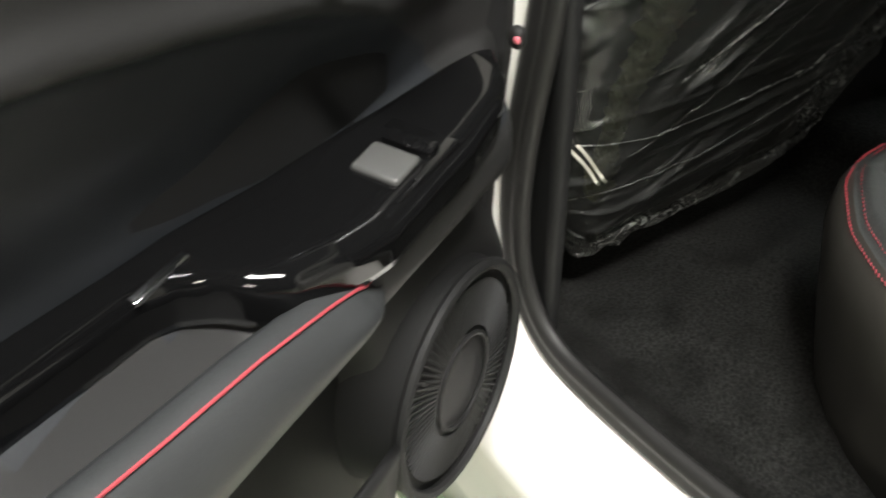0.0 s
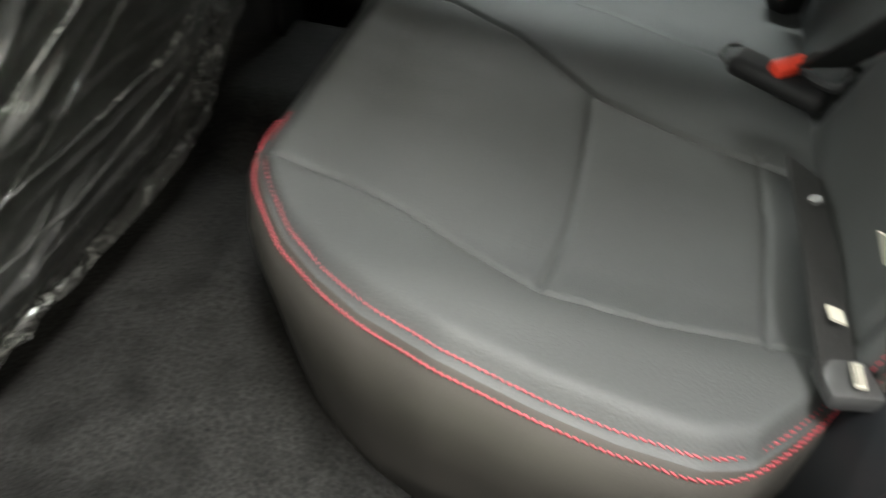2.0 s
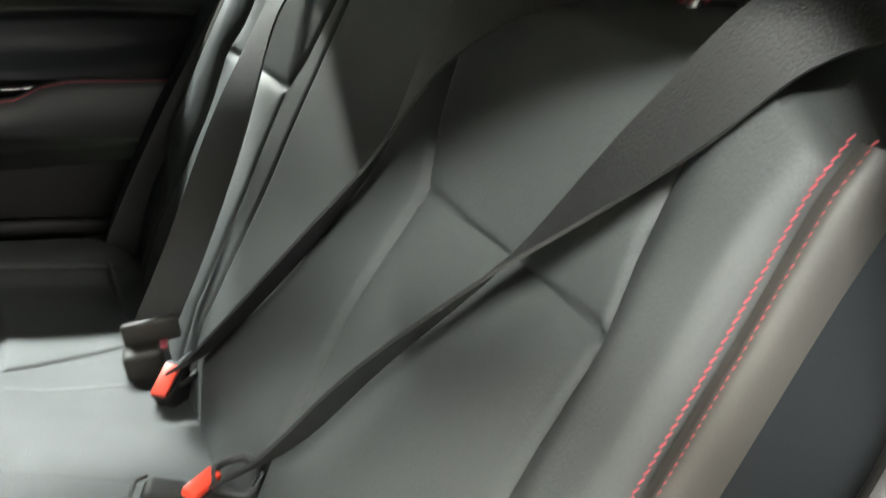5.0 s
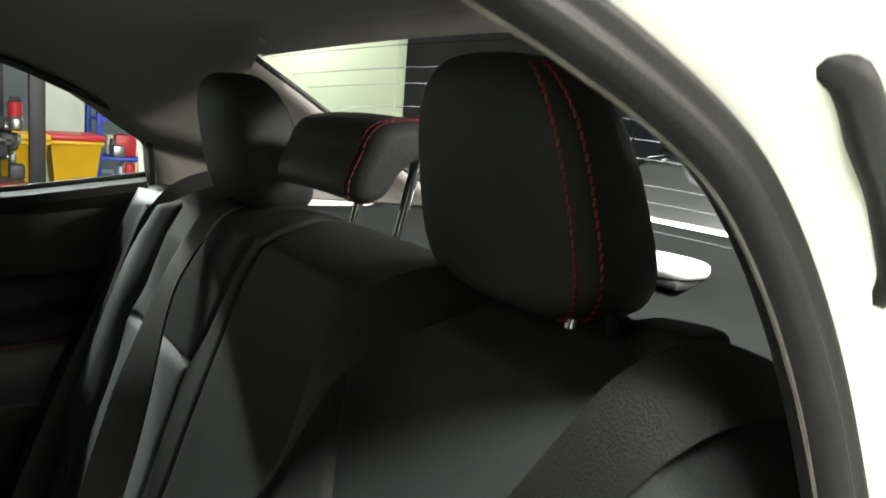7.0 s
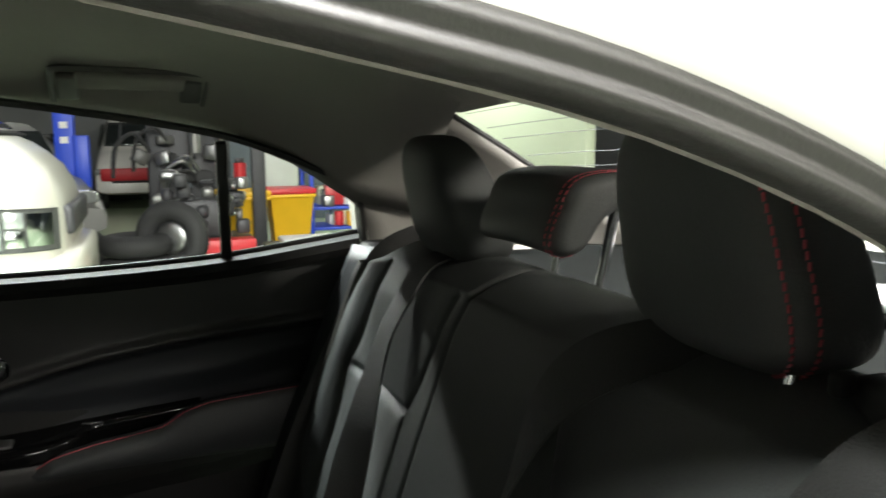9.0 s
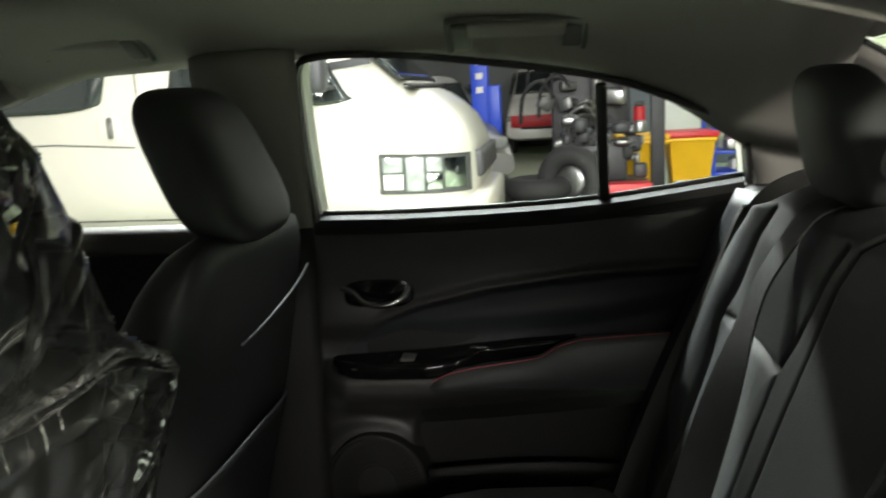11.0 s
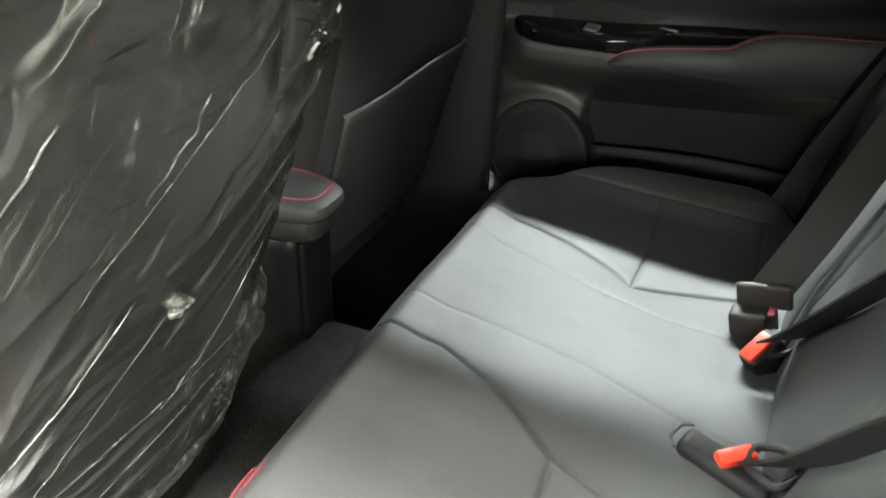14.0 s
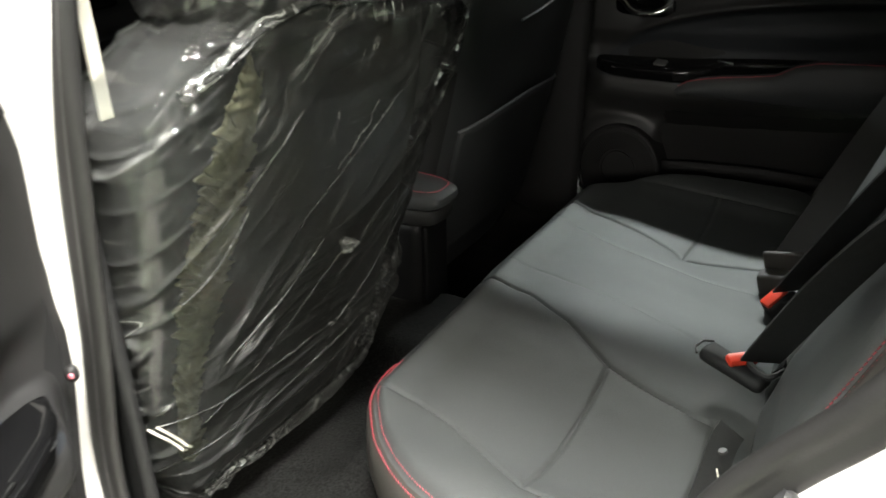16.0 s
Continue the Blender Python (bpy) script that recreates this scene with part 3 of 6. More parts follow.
bpillar(1)
bpillar(-1)
part("label", box((-0.6085, 0.622, 0.985), (0.014, 0.003, 0.12), 0), LABEL, car, "cream paper label on the door pillar", smooth=False)
part("underbody", box((0, .4, .235), (1.36, 3.2, .03), .005), DARK, car)
part("front_bulkhead", box((0, 1.95, 0.62), (1.4, 0.04, 0.72), 0), PLASTIC, car)
for sign in (1, -1):
    part("front_sill", box((sign * 0.70, 1.35, 0.62), (0.06, 1.15, 0.60), 0.01), PLASTIC, car, "dark front door panel")
    # the far sill top is paler than the near one
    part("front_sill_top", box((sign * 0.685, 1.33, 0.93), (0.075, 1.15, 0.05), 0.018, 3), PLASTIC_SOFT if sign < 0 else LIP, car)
    part("a_pillar", tube([(sign * .60, 1.12, 1.235), (sign * .63, 1.5, 1.12), (sign * .67, 1.92, .95)], 0.035, 10), LINER, car)
# striker on the jamb
SM = pose(-.638, .0105, .7565, -62, 0, 0) @ Matrix.Scale(.72, 4)
st = part("striker_plate", box(None, (.027, .072, .014), .0065, 4, SM), KEYDARK, car, "steel door striker")
part("striker_loop", tube([SM @ Vector(p) for p in ((-.008, -.010, .0), (-.008, -.010, .012), (-.008, .0, .016), (-.008, .010, .012), (-.008, .010, .0))], 0.0034, 8), KEYDARK, st)
for dy in (-0.025, 0.025):
    part("bolt", tube([SM @ Vector((0, dy, .002)), SM @ Vector((0, dy, .009))], 0.008, 10, side=(1, 0, 0)), KEYDARK, st)
part("jamb_buffer", tube(spline([(-.600, .030, 1.179), (-.6085, .0235, 1.1745), (-.610, .017, 1.168), (-.610, .009, 1.158), (-.610, -.001, 1.148), (-.610, -.009, 1.137), (-.609, -.018, 1.122), (-.601, -.022, 1.114)], 5), .0058, 12), RUBBER, car, "black rubber buffer on the jamb")
# outer body: bonnet, wings, doors, bumpers, wheels
part("bonnet", grid(lambda u, v: Vector(((u - .5) * 1.42 * (1 - .12 * v), 1.90 + .92 * v, .965 - .05 * v - .12 * smooth(.6, 1, v) + .03 * (1 - (2 * u - 1) ** 2))), 20, 14), PAINT, car, "white painted bonnet", smooth="all").modifiers.new("t", "SOLIDIFY").thickness = .004


def arch(y, yc):
    """Lower edge of a panel with a wheel arch round yc."""
    d = abs(y - yc)
    return .20 if d > .33 else max(.20, .24 + (.33 ** 2 - d * d) ** .5)


for sign in (1, -1):
    part("front_door", grid(lambda u, v: Vector((sign * (.79 - .03 * (2 * v - 1) ** 2), .70 + .88 * u, .24 + .70 * v)), 14, 12), PAINT, car, "white painted front door", smooth="all").modifiers.new("t", "SOLIDIFY").thickness = .004
    part("front_wing", grid(lambda u, v: Vector((sign * (.79 - .10 * u ** 3 - .04 * smooth(.75, 1, v)), 1.59 + 1.15 * u, arch(1.59 + 1.15 * u, 2.08) * (1 - v) + (.965 - .13 * u ** 2) * v)), 40, 8), PAINT, car, "white painted front wing", smooth="all").modifiers.new("t", "SOLIDIFY").thickness = .004
    part("headlamp", super_blob((sign * .58, 2.74, .70), (.13, .10, .06), .6, .7, 24, 12), LENS, car, "clear headlamp")
    part("tail_lamp", super_blob((sign * .60, -1.22, .80), (.14, .05, .08), .5, .6, 24, 12), REDBOX, car, "red tail lamp")
    for y in (2.08, -.62):
        wh = part("wheel", tube([Vector((sign * .70, y + .235 * math.cos(2 * math.pi * i / 36), GZ + .305 + .235 * math.sin(2 * math.pi * i / 36))) for i in range(36)], .07, 12, True, side=(1, 0, 0)), TYRE, car, "black tyre")
        part("rim", super_blob((sign * .71, y, GZ + .305), (.05, .19, .19), .7, 1, 28, 10), SILVER, wh, "silver wheel rim")
part("front_bumper", loft([[Vector((x * w, y, z)) for x in [-1 + .1 * k for k in range(21)] for y, z in ((2.70 + .16 * (1 - x ** 4), zz),)] for w, zz in ((.66, .24), (.72, .36), (.74, .50), (.72, .62), (.68, .70))], caps=False, closed=False), PAINT, car, "white front bumper", smooth="all").modifiers.new("t", "SOLIDIFY").thickness = .01
part("grille", box((0, 2.84, .46), (.9, .05, .18), .03, 3), DARK, car, "black front grille")
part("boot_rear", grid(lambda u, v: Vector(((u - .5) * 1.42, -1.20 - .06 * (1 - (2 * u - 1) ** 4) - .03 * math.sin(math.pi * v), .45 + .50 * v)), 16, 10), PAINT, car, "white boot end panel", smooth="all").modifiers.new("t", "SOLIDIFY").thickness = .004
part("rear_bumper", grid(lambda u, v: Vector(((u - .5) * 1.50, -1.22 - .12 * (1 - (2 * u - 1) ** 4) * math.sin(math.pi * (.15 + .7 * v)), .20 + .30 * v)), 16, 8), PAINT, car, "white rear bumper", smooth="all").modifiers.new("t", "SOLIDIFY").thickness = .006
# folded grab handles, flush in the lining
for y in (0.242, 0.95):
    rc = pose(.5385, y, 1.2560 + .03 * (y - .242), 3, -60, 0)
    gh = part("grab_handle", box(None, (.012, .150, .034), .006, 3, rc @ pose(0, 0, .016)), LINER, car, "grey folded grab handle")
    part("handle_recess", tube(spline([rc @ Vector(q) for q in ((0, -.103, -.040), (0, -.104, .028), (0, -.092, .040), (0, .0, .043), (0, .092, .040), (0, .104, .028), (0, .103, -.040))], 4), .0045, 8), HANDLE, gh, "dark groove round the handle")
    for k in (-1, 1):
        part("handle_mount", box(None, (.012, .030, .058), .005, 3, rc @ pose(.001, k * .084, -.004)), HANDLE, gh, "darker grey handle foot")
gm = part("grommet", super_blob((-.703, .628, .698), (.006, .007, .009), .8, .8, 16, 10), RUBBER, car, "small black rubber grommet on the jamb")
part("grommet_mark", super_blob((-.7075, .623, .699), (.002, .003, .003), .8, .8, 10, 8), PINK, gm, "pink paint dab")


# ---- rear bench seat ----
bench = thing("rear_bench_seat", "black leather rear bench seat with red double stitching", "car seat")
HALF = ((0.0, 0.40), (0.06, 0.465), (0.09, 0.51), (0.12, 0.545), (0.15, 0.556), (0.20, 0.553), (0.25, 0.545), (0.32, 0.530), (0.38, 0.507), (0.42, 0.482), (0.46, 0.447), (0.49, 0.412), (0.508, 0.385), (0.52, 0.36))


def side_line(sign, n=44):
    return [Vector((sign * lerp(0.52 * i / n, HALF), 0.52 * i / n, 0)) for i in range(n + 1)]


# seams in plan
L_CROSS = [(-.172, .266), (-.26, .260), (-.36, .259), (-.448, .268)]
L_IN = [(-.228, .085), (-.222, .115), (-.20, .19), (-.172, .266), (-.106, .352), (-.068, .431), (-.058, .53)]
L_OUT = [(-.444, .085), (-.445, .12), (-.452, .19), (-.448, .268), (-.412, .34), (-.392, .385), (-.375, .45), (-.37, .53)]
L_REAR = [(-.215, .112), (-.30, .104), (-.45, .110)]
L_MID = [(-.075, .10), (-.06, .169), (-.027, .264), (-.008, .373), (.012, .53)]
R_MID = [(.115, .10), (.125, .22), (.155, .36), (.205, .49), (.215, .53)]
R_IN = [(.228, .085), (.222, .115), (.20, .19), (.179, .260), (.203, .284), (.246, .365), (.276, .49), (.28, .53)]
R_CROSS = [(.179, .260), (.27, .258), (.36, .260), (.45, .266)]
R_OUT = [(.444, .085), (.452, .19), (.45, .268), (.448, .34), (.452, .42), (.44, .47), (.42, .53)]
R_REAR = [(.215, .112), (.30, .104), (.45, .110)]
SEAMS = [L_CROSS, L_IN, L_OUT, L_REAR, R_CROSS, R_IN, R_OUT, R_REAR]


def cushion_z(x, y):
    ax = abs(x)
    z = 0.497 + 0.012 * smooth(.15, .45, y) - 0.012 * smooth(.12, 0, y)
    half = lerp(y, HALF)
    z += 0.020 * smooth(.40, .49, ax) * smooth(.55, .30, y) + 0.008 * smooth(.45, .50, y)
    # gentle hollows of the two seats
    z -= 0.010 * math.exp(-((ax - .31) / .13) ** 2 - ((y - .2) / .16) ** 2)
    z += 0.006 * math.exp(-(ax / .10) ** 2)
    d = min(seg_dist((x, y), s) for s in SEAMS)
    z -= 0.0034 * math.exp(-(d / .0026) ** 2) + 0.0011 * math.exp(-(d / .012) ** 2)
    dm = min(seg_dist((x, y), L_MID), seg_dist((x, y), R_MID))
    z -= 0.0013 * math.exp(-(dm / .0026) ** 2) + 0.0003 * math.exp(-(dm / .012) ** 2)
    z += 0.0022 * noise.noise(Vector((x * 9, y * 9, 3))) + 0.0009 * noise.noise(Vector((x * 26, y * 30, 7)))
    edge = min(half - ax, 0.522 - y)
    z -= 0.016 * (1 - smooth(0, .03, edge)) ** 2
    return z


NXC, NYC = 420, 180


def cushion_pt(u, v):
    y = 0.52 * v
    x = (2 * u - 1) * lerp(y, HALF)
    return Vector((x, y, cushion_z(x, y)))


bm = grid(cushion_pt, NXC, NYC)
# split into sewn panels
def region(x, y):
    def at_y(line):
        return lerp(y, sorted((q, p) for p, q in line))
    s = "l" if x < 0 else "r"
    if y < .108 and abs(x) > .22:
        return "rear" + s
    if x < at_y(L_OUT) or x > at_y(R_OUT):
        return "bolster" + s
    if x < at_y(L_IN) or x > at_y(R_IN):
        return ("front" if y > .262 else "back") + s
    return "middle"


PANEL = {"front": ("cushion_front_panel", LEATHER, ""), "back": ("cushion_rear_panel", LEATHER, ""), "bolster": ("cushion_bolster", LEATHER, ""), "rear": ("cushion_back_edge", LEATHER, "")}
PANEL = {k + side_of: v for k, v in PANEL.items() for side_of in "lr"} | {"middle": ("cushion_middle_panel", LEATHER, "")}
split_parts(bm, lambda c: region(c.x, c.y), PANEL, bench)
# skirt round the front and sides
rim = side_line(-1) + [Vector(((2 * i / 40 - 1) * .36, .52, 0)) for i in range(1, 40)] + side_line(1)[::-1]
rim = [Vector((p.x, p.y, cushion_z(p.x, p.y))) for p in rim]
rings = []
for drop, out in ((0, 0), (.006, .006), (.02, .012), (.05, .015), (.10, .006), (.15, -.002), (.20, -.012), (.23, -.018)):
    ring = []
    for p in rim:
        o = Vector((p.x * 1.2, max(0, p.y - .25) * 1.6 if abs(p.x) > .3 else .4, 0)).normalized() if p.y > .2 else Vector((math.copysign(1, p.x), 0, 0))
        ring.append(p + o * out + Vector((0, 0, -drop)))
    rings.append(ring)
part("cushion_skirt", loft(rings, caps=False, closed=False), VINYL, bench, "grey-black cushion side facing", smooth="all")
for sign in (-1, 1):
    base = [p for p in rim if p.x * sign > .30 and p.y < .521]
    base = base if sign < 0 else base[::-1]
    base = [p for p in base if .05 < p.y < (.521 if sign < 0 else .47)]
    for off in (-.0055, .0065):
        line = []
        for p in base:
            o = Vector((p.x * 1.2, max(0, p.y - .25) * 1.6, 0)).normalized()
            q = p + o * off
            line.append(Vector((q.x, q.y, (cushion_z(q.x, q.y) if off < 0 else p.z - .004) + .0012)))
        stitches("seam_stitching", spline(line[::2], 3), bench, 0.0054, 0.0048, 0.00078, "red double stitching", (0, 0, 1), 0.45)


# backrest
def back_y(z):
    return lerp(z, ((.40, .085), (.50, .068), (.58, .05), (.70, .004), (.83, -.043), (.90, -.068), (.96, -.09), (1.0, -.112)))


HALFB = ((.44, .46), (.52, .474), (.56, .468), (.61, .462), (.64, .478), (.665, .500), (.70, .517), (.80, .521), (.88, .522), (.95, .521), (1.0, .524))
B_OUT = [(.432, .50), (.432, .737), (.434, .77), (.444, .84), (.432, .885), (.428, .93), (.42, 1.02)]
B_IN = [(.150, .50), (.158, .58), (.165, .718), (.188, .842), (.163, .892), (.150, .943), (.14, 1.02)]
B_CROSS = [(.188, .842), (.27, .836), (.36, .836), (.444, .84)]
B_LINES = [B_OUT, B_IN, B_CROSS]


def back_pt(u, v, dx=0):
    # v: 0 bottom, 0.8 top of the face, then over the top
    s = 2 * u - 1
    if v < .82:
        z = .44 + (1.0 - .44) * v / .82
        y = back_y(z)
        x = s * lerp(z, HALFB)
    else:
        k = (v - .82) / .18
        a = k * math.pi * .62
        z = 1.0 - .018 + .045 * math.sin(a + .42)
        y = -.112 - .10 * k - .02 * math.sin(a)
        x = s * (.52 - .03 * k)
    ax = abs(x)
    d = min(seg_dist((ax, z), l) for l in B_LINES) if v < .82 else 9
    y -= .008 * math.exp(-(d / .0045) ** 2) + .0035 * math.exp(-(d / .018) ** 2)
    if v < .82:
        y += .018 * smooth(.42, .47, ax) * smooth(.60, .72, z) - .012 * math.exp(-((ax - .30) / .11) ** 2) * smooth(.95, .85, z)
        y += .010 * math.exp(-((ax - .30) / .10) ** 2 - ((z - .72) / .07) ** 2)
        ds = abs(x - .105)
        y -= .008 * math.exp(-(ds / .003) ** 2)
        
        y += .003 * noise.noise(Vector((x * 8, z * 8, 1)))
    else:
        z -= .012 * math.exp(-((x - .105) / .006) ** 2)
    z -= (.03 * smooth(.82, 1, abs(s)) ** 2) * smooth(.9, 1.0, z)
    y -= .02 * (1 - smooth(0, .03, (1 - abs(s)) * .5)) ** 2
    return Vector((x, y, z))


bm = grid(back_pt, 280, 150)


def bregion(x, z, y):
    ax = abs(x)
    if y < -.115 or z > .99:
        return "top"
    def at_z(line):
        return lerp(z, [(q, p) for p, q in line])
    s = "l" if x < 0 else "r"
    if ax > at_z(B_OUT):
        return "bolster" + s
    if ax > at_z(B_IN):
        return ("upper" if z > .838 else "lower") + s
    return "middle"


PANEL = {"upper": ("backrest_upper_panel", LEATHER, ""), "lower": ("backrest_lower_panel", LEATHER, ""), "bolster": ("backrest_bolster", LEATHER, "")}
PANEL = {k + side_of: v for k, v in PANEL.items() for side_of in "lr"} | {"middle": ("backrest_middle_panel", LEATHER, ""), "top": ("backrest_top", LEATHER, "")}
split_parts(bm, lambda c: bregion(c.x, c.z, c.y), PANEL, bench)
for sign in (-1, 1):
    zs = [.52 + .006 * i for i in range(78)]
    edge = [Vector((sign * lerp(z, HALFB), back_y(z) + .018 * smooth(.60, .72, z), z)) for z in zs]
    # rolled side of the bolster behind the stitching
    rings = []
    for ox, oy in ((0, -.018), (.003, -.007), (.006, -.009), (.009, -.004), (.016, -.006), (.023, -.018), (.027, -.036), (.027, -.06), (.022, -.12)):
        rings.append([p + Vector((sign * ox, oy, 0)) for p in edge])
    part("backrest_side_roll", loft(rings, caps=False, closed=False), VINYL, bench, "black padded side roll", smooth="all")
    for off, fy in ((.000, .001), (.010, -.001)) if sign < 0 else ():
        stitches("seam_stitching", [p + Vector((sign * off, fy - .004, 0)) for p in edge], bench, .0054, .0046, .00065, "red double stitching", (0, 1, .3), 0.35)
part("backrest_rear", box((0, -.29, .70), (1.04, .05, .56), .02, 3), VINYL, bench)


# headrests
E1, E2 = .56, .46


def headrest(name, x, y, z, hx, hy, hz, lift, label, lean=0.25, seam=(.74, .86)):
    def warp(p):
        return Vector((p.x * (.97 - .12 * (p.z / hz) - .05 * (p.z / hz) ** 2), p.y * (1 if p.y > 0 else .75 - .30 * p.z / hz) - lean * p.z - .012 * (p.x / hx) ** 2, p.z + .006 * (1 - (p.x / hx) ** 2)))

    hr = part(name, super_blob((x, y, z), (hx, hy, hz), E1, E2, 56, 34, warp), LEATHER, bench, label, smooth="all")
    for k in seam:
        sa = (1 - k ** (2 / E2)) ** .5
        pts = []
        for i in range(31):
            bb = radians(-66 + 128 * i / 30)
            c1 = math.cos(bb) ** E1
            p = Vector((-hx * c1 * k, hy * c1 * sa ** E2, hz * math.copysign(abs(math.sin(bb)) ** E1, math.sin(bb))))
            p = warp(p)
            pts.append(Vector((x, y, z)) + p + Vector((-.0006, .0008, 0)))
        stitches("seam_stitching", pts, hr, .0070, .0056, .0011, "red stitching", (0, 1, 0), .25)
    return hr


def posts(x, y, z0, z1, gap, parent, back=.012):
    for s in (-1, 1):
        part("headrest_post", tube([(x + s * gap, y, z0), (x + s * gap, y - back, z1)], .0060, 10, side=(1, 0, 0)), CHROME, parent, "chrome post")
        part("post_collar", box((x + s * gap, y + .002, z0 + .004), (.030, .022, .012), .004, 2), PLASTIC, parent)


headrest("headrest", -.267, -.158, 1.104, .099, .050, .090, 0, "black leather headrest with red stitching", lean=-.22, seam=(.90, .985))
headrest("headrest", .294, -.160, 1.094, .098, .050, .084, 0, "black leather headrest with red stitching", lean=-.22, seam=())

# the centre headrest: a slim pad whose top folds back over its posts
PROFILE = spline([(-.146, 1.062, 0), (-.138, 1.078, 0), (-.137, 1.102, 0), (-.142, 1.122, 0), (-.154, 1.137, 0), (-.178, 1.144, 0), (-.212, 1.144, 0), (-.240, 1.137, 0), (-.252, 1.122, 0), (-.249, 1.108, 0),
                  (-.236, 1.103, 0), (-.214, 1.106, 0), (-.196, 1.103, 0), (-.186, 1.091, 0), (-.183, 1.076, 0), (-.176, 1.062, 0), (-.161, 1.056, 0)], 4, True)


def centre_ring(u, grow=0.0):
    inset = .015 * (1 - max(0.0, 1 - (max(0.0, abs(u) - .84) / .16) ** 2) ** .5) - grow
    ring, n = [], len(PROFILE)
    for i in range(n):
        d = (PROFILE[(i + 1) % n] - PROFILE[i - 1]).normalized()
        p = PROFILE[i] + Vector((-d.y, d.x, 0)) * inset
        ring.append(Vector((.036 + .098 * u, p.x - .006 * u * u + .35 * max(0, 1.11 - p.y), p.y + .004 - .004 * u * u + .14 * max(0, 1.11 - p.y))))
    return ring


us = [-1, -.995, -.98, -.96, -.93, -.89, -.84, -.7, -.5, -.25, 0, .25, .5, .7, .84, .89, .93, .96, .98, .995, 1]
hrc = part("centre_headrest", loft([centre_ring(u) for u in us]), LEATHER, bench, "raised slim black leather headrest folded over its chrome posts", smooth="all")
for u in (-.80, -.88):
    row = centre_ring(u, .0006)
    stitches("seam_stitching", row[-6:] + row[:34], hrc, .0075, .0050, .0007, "red stitching")
posts(-.28, -.155, .995, 1.06, .055, bench)
posts(.30, -.155, .995, 1.03, .062, bench)
posts(.046, -.212, 1.006, 1.11, .050, bench, .022)


# seat belts
def ribbon(pts, width, side, per=10, thick=.0014, twist=None):
    line = spline(pts, per)
    if twist:
        flat, n, edge = Vector(side), len(line), Vector(twist[2])
        side = lambda i: flat.lerp(edge, .94 * smooth(twist[0], twist[1], i / n))
    return sweep(line, [(-width / 2, -thick), (width / 2, -thick), (width / 2, thick), (-width / 2, thick)], side)


belt_l = thing("seat_belt", "black webbing seat belt buckled across the near seat back", "seat belt", "rear seat belts")
part("webbing", ribbon([(-.50, -.25, .985), (-.500, -.19, 1.018), (-.490, -.125, 1.038), (-.472, -.088, 1.022), (-.440, -.066, .969), (-.399, -.040, .904), (-.356, -.016, .839), (-.287, .021, .739), (-.228, .056, .638), (-.160, .078, .560)], .047, Vector((.75, .25, .5)), twist=(.24, .80, (.34, -.99, -.06))), WEB, belt_l)
tg = part("belt_guide", super_blob((-.415, -.165, 1.03), (.05, .02, .014), .4, .5, 24, 12, lambda p: Vector((p.x, p.y - p.x * .5, p.z - p.x * .2))), PLASTIC, belt_l, "black plastic belt guide")
part("guide_tab", box((-.385, -.15, 1.035), (.012, .014, .016), .004, 2), PLASTIC, tg)
NB = pose(-.146, .108, .532, 8, 0, -18)
nb = part("buckle", box(None, (.034, .092, .020), .009, 3, NB), PLASTIC, belt_l, "black plastic buckle lying on the cushion")
part("release_button", box(None, (.040, .017, .012), .004, 2, pose(-.144, .101, .546, 10, 0, -50)), RED, nb, "red release button")
part("button_rim", tube([NB @ Vector(q) for q in ((-.020, .045, .004), (-.010, .054, .004), (.010, .054, .004), (.020, .045, .004))], .0020, 6), KEYGREY, nb, "pale worn edge of the buckle")
part("tongue", tube(spline([(-.168, .064, .545), (-.150, .052, .556), (-.128, .060, .556), (-.128, .084, .550), (-.150, .090, .546)], 5, True), .0045, 8, True), PLASTIC, belt_l, "black belt tongue")
part("tongue_edge", tube([(-.166, .060, .551), (-.158, .050, .558)], .0022, 6), CHROME, belt_l)
part("lap_webbing", ribbon([(-.255, .085, .518), (-.30, .087, .527), (-.36, .084, .531), (-.42, .081, .530), (-.455, .078, .527), (-.49, .073, .522)], .033, Vector((0, .9, .45))), WEB, belt_l)
part("lap_rivet", tube([(-.315, .083, .531), (-.315, .084, .534)], .005, 10, side=(1, 0, 0)), KEYGREY, belt_l)
an = part("anchor", box((-.485, .072, .526), (.036, .034, .013), .004, 2, pose(0, 0, 0, 0, 10, 12)), KEYDARK, belt_l, "steel belt anchor with pale label")
part("anchor_label", box((-.438, .079, .537), (.012, .012, .002), 0, 1, pose(0, 0, 0, 20, 0, 10)), LABEL, an, "white printed label", smooth=False)
part("anchor_label", box((-.487, .070, .538), (.018, .007, .002), 0, 1, pose(0, 0, 0, 0, 0, 5)), LABEL, an, "white printed label", smooth=False)

for dy in (-.0022, .0006, .0028):
    part("printed_line", box((-.487, .070 + dy, .5392), (.015, .0009, .0006), 0, 1, pose(0, 0, 0, 0, 0, 5)), PLASTIC, an, smooth=False)

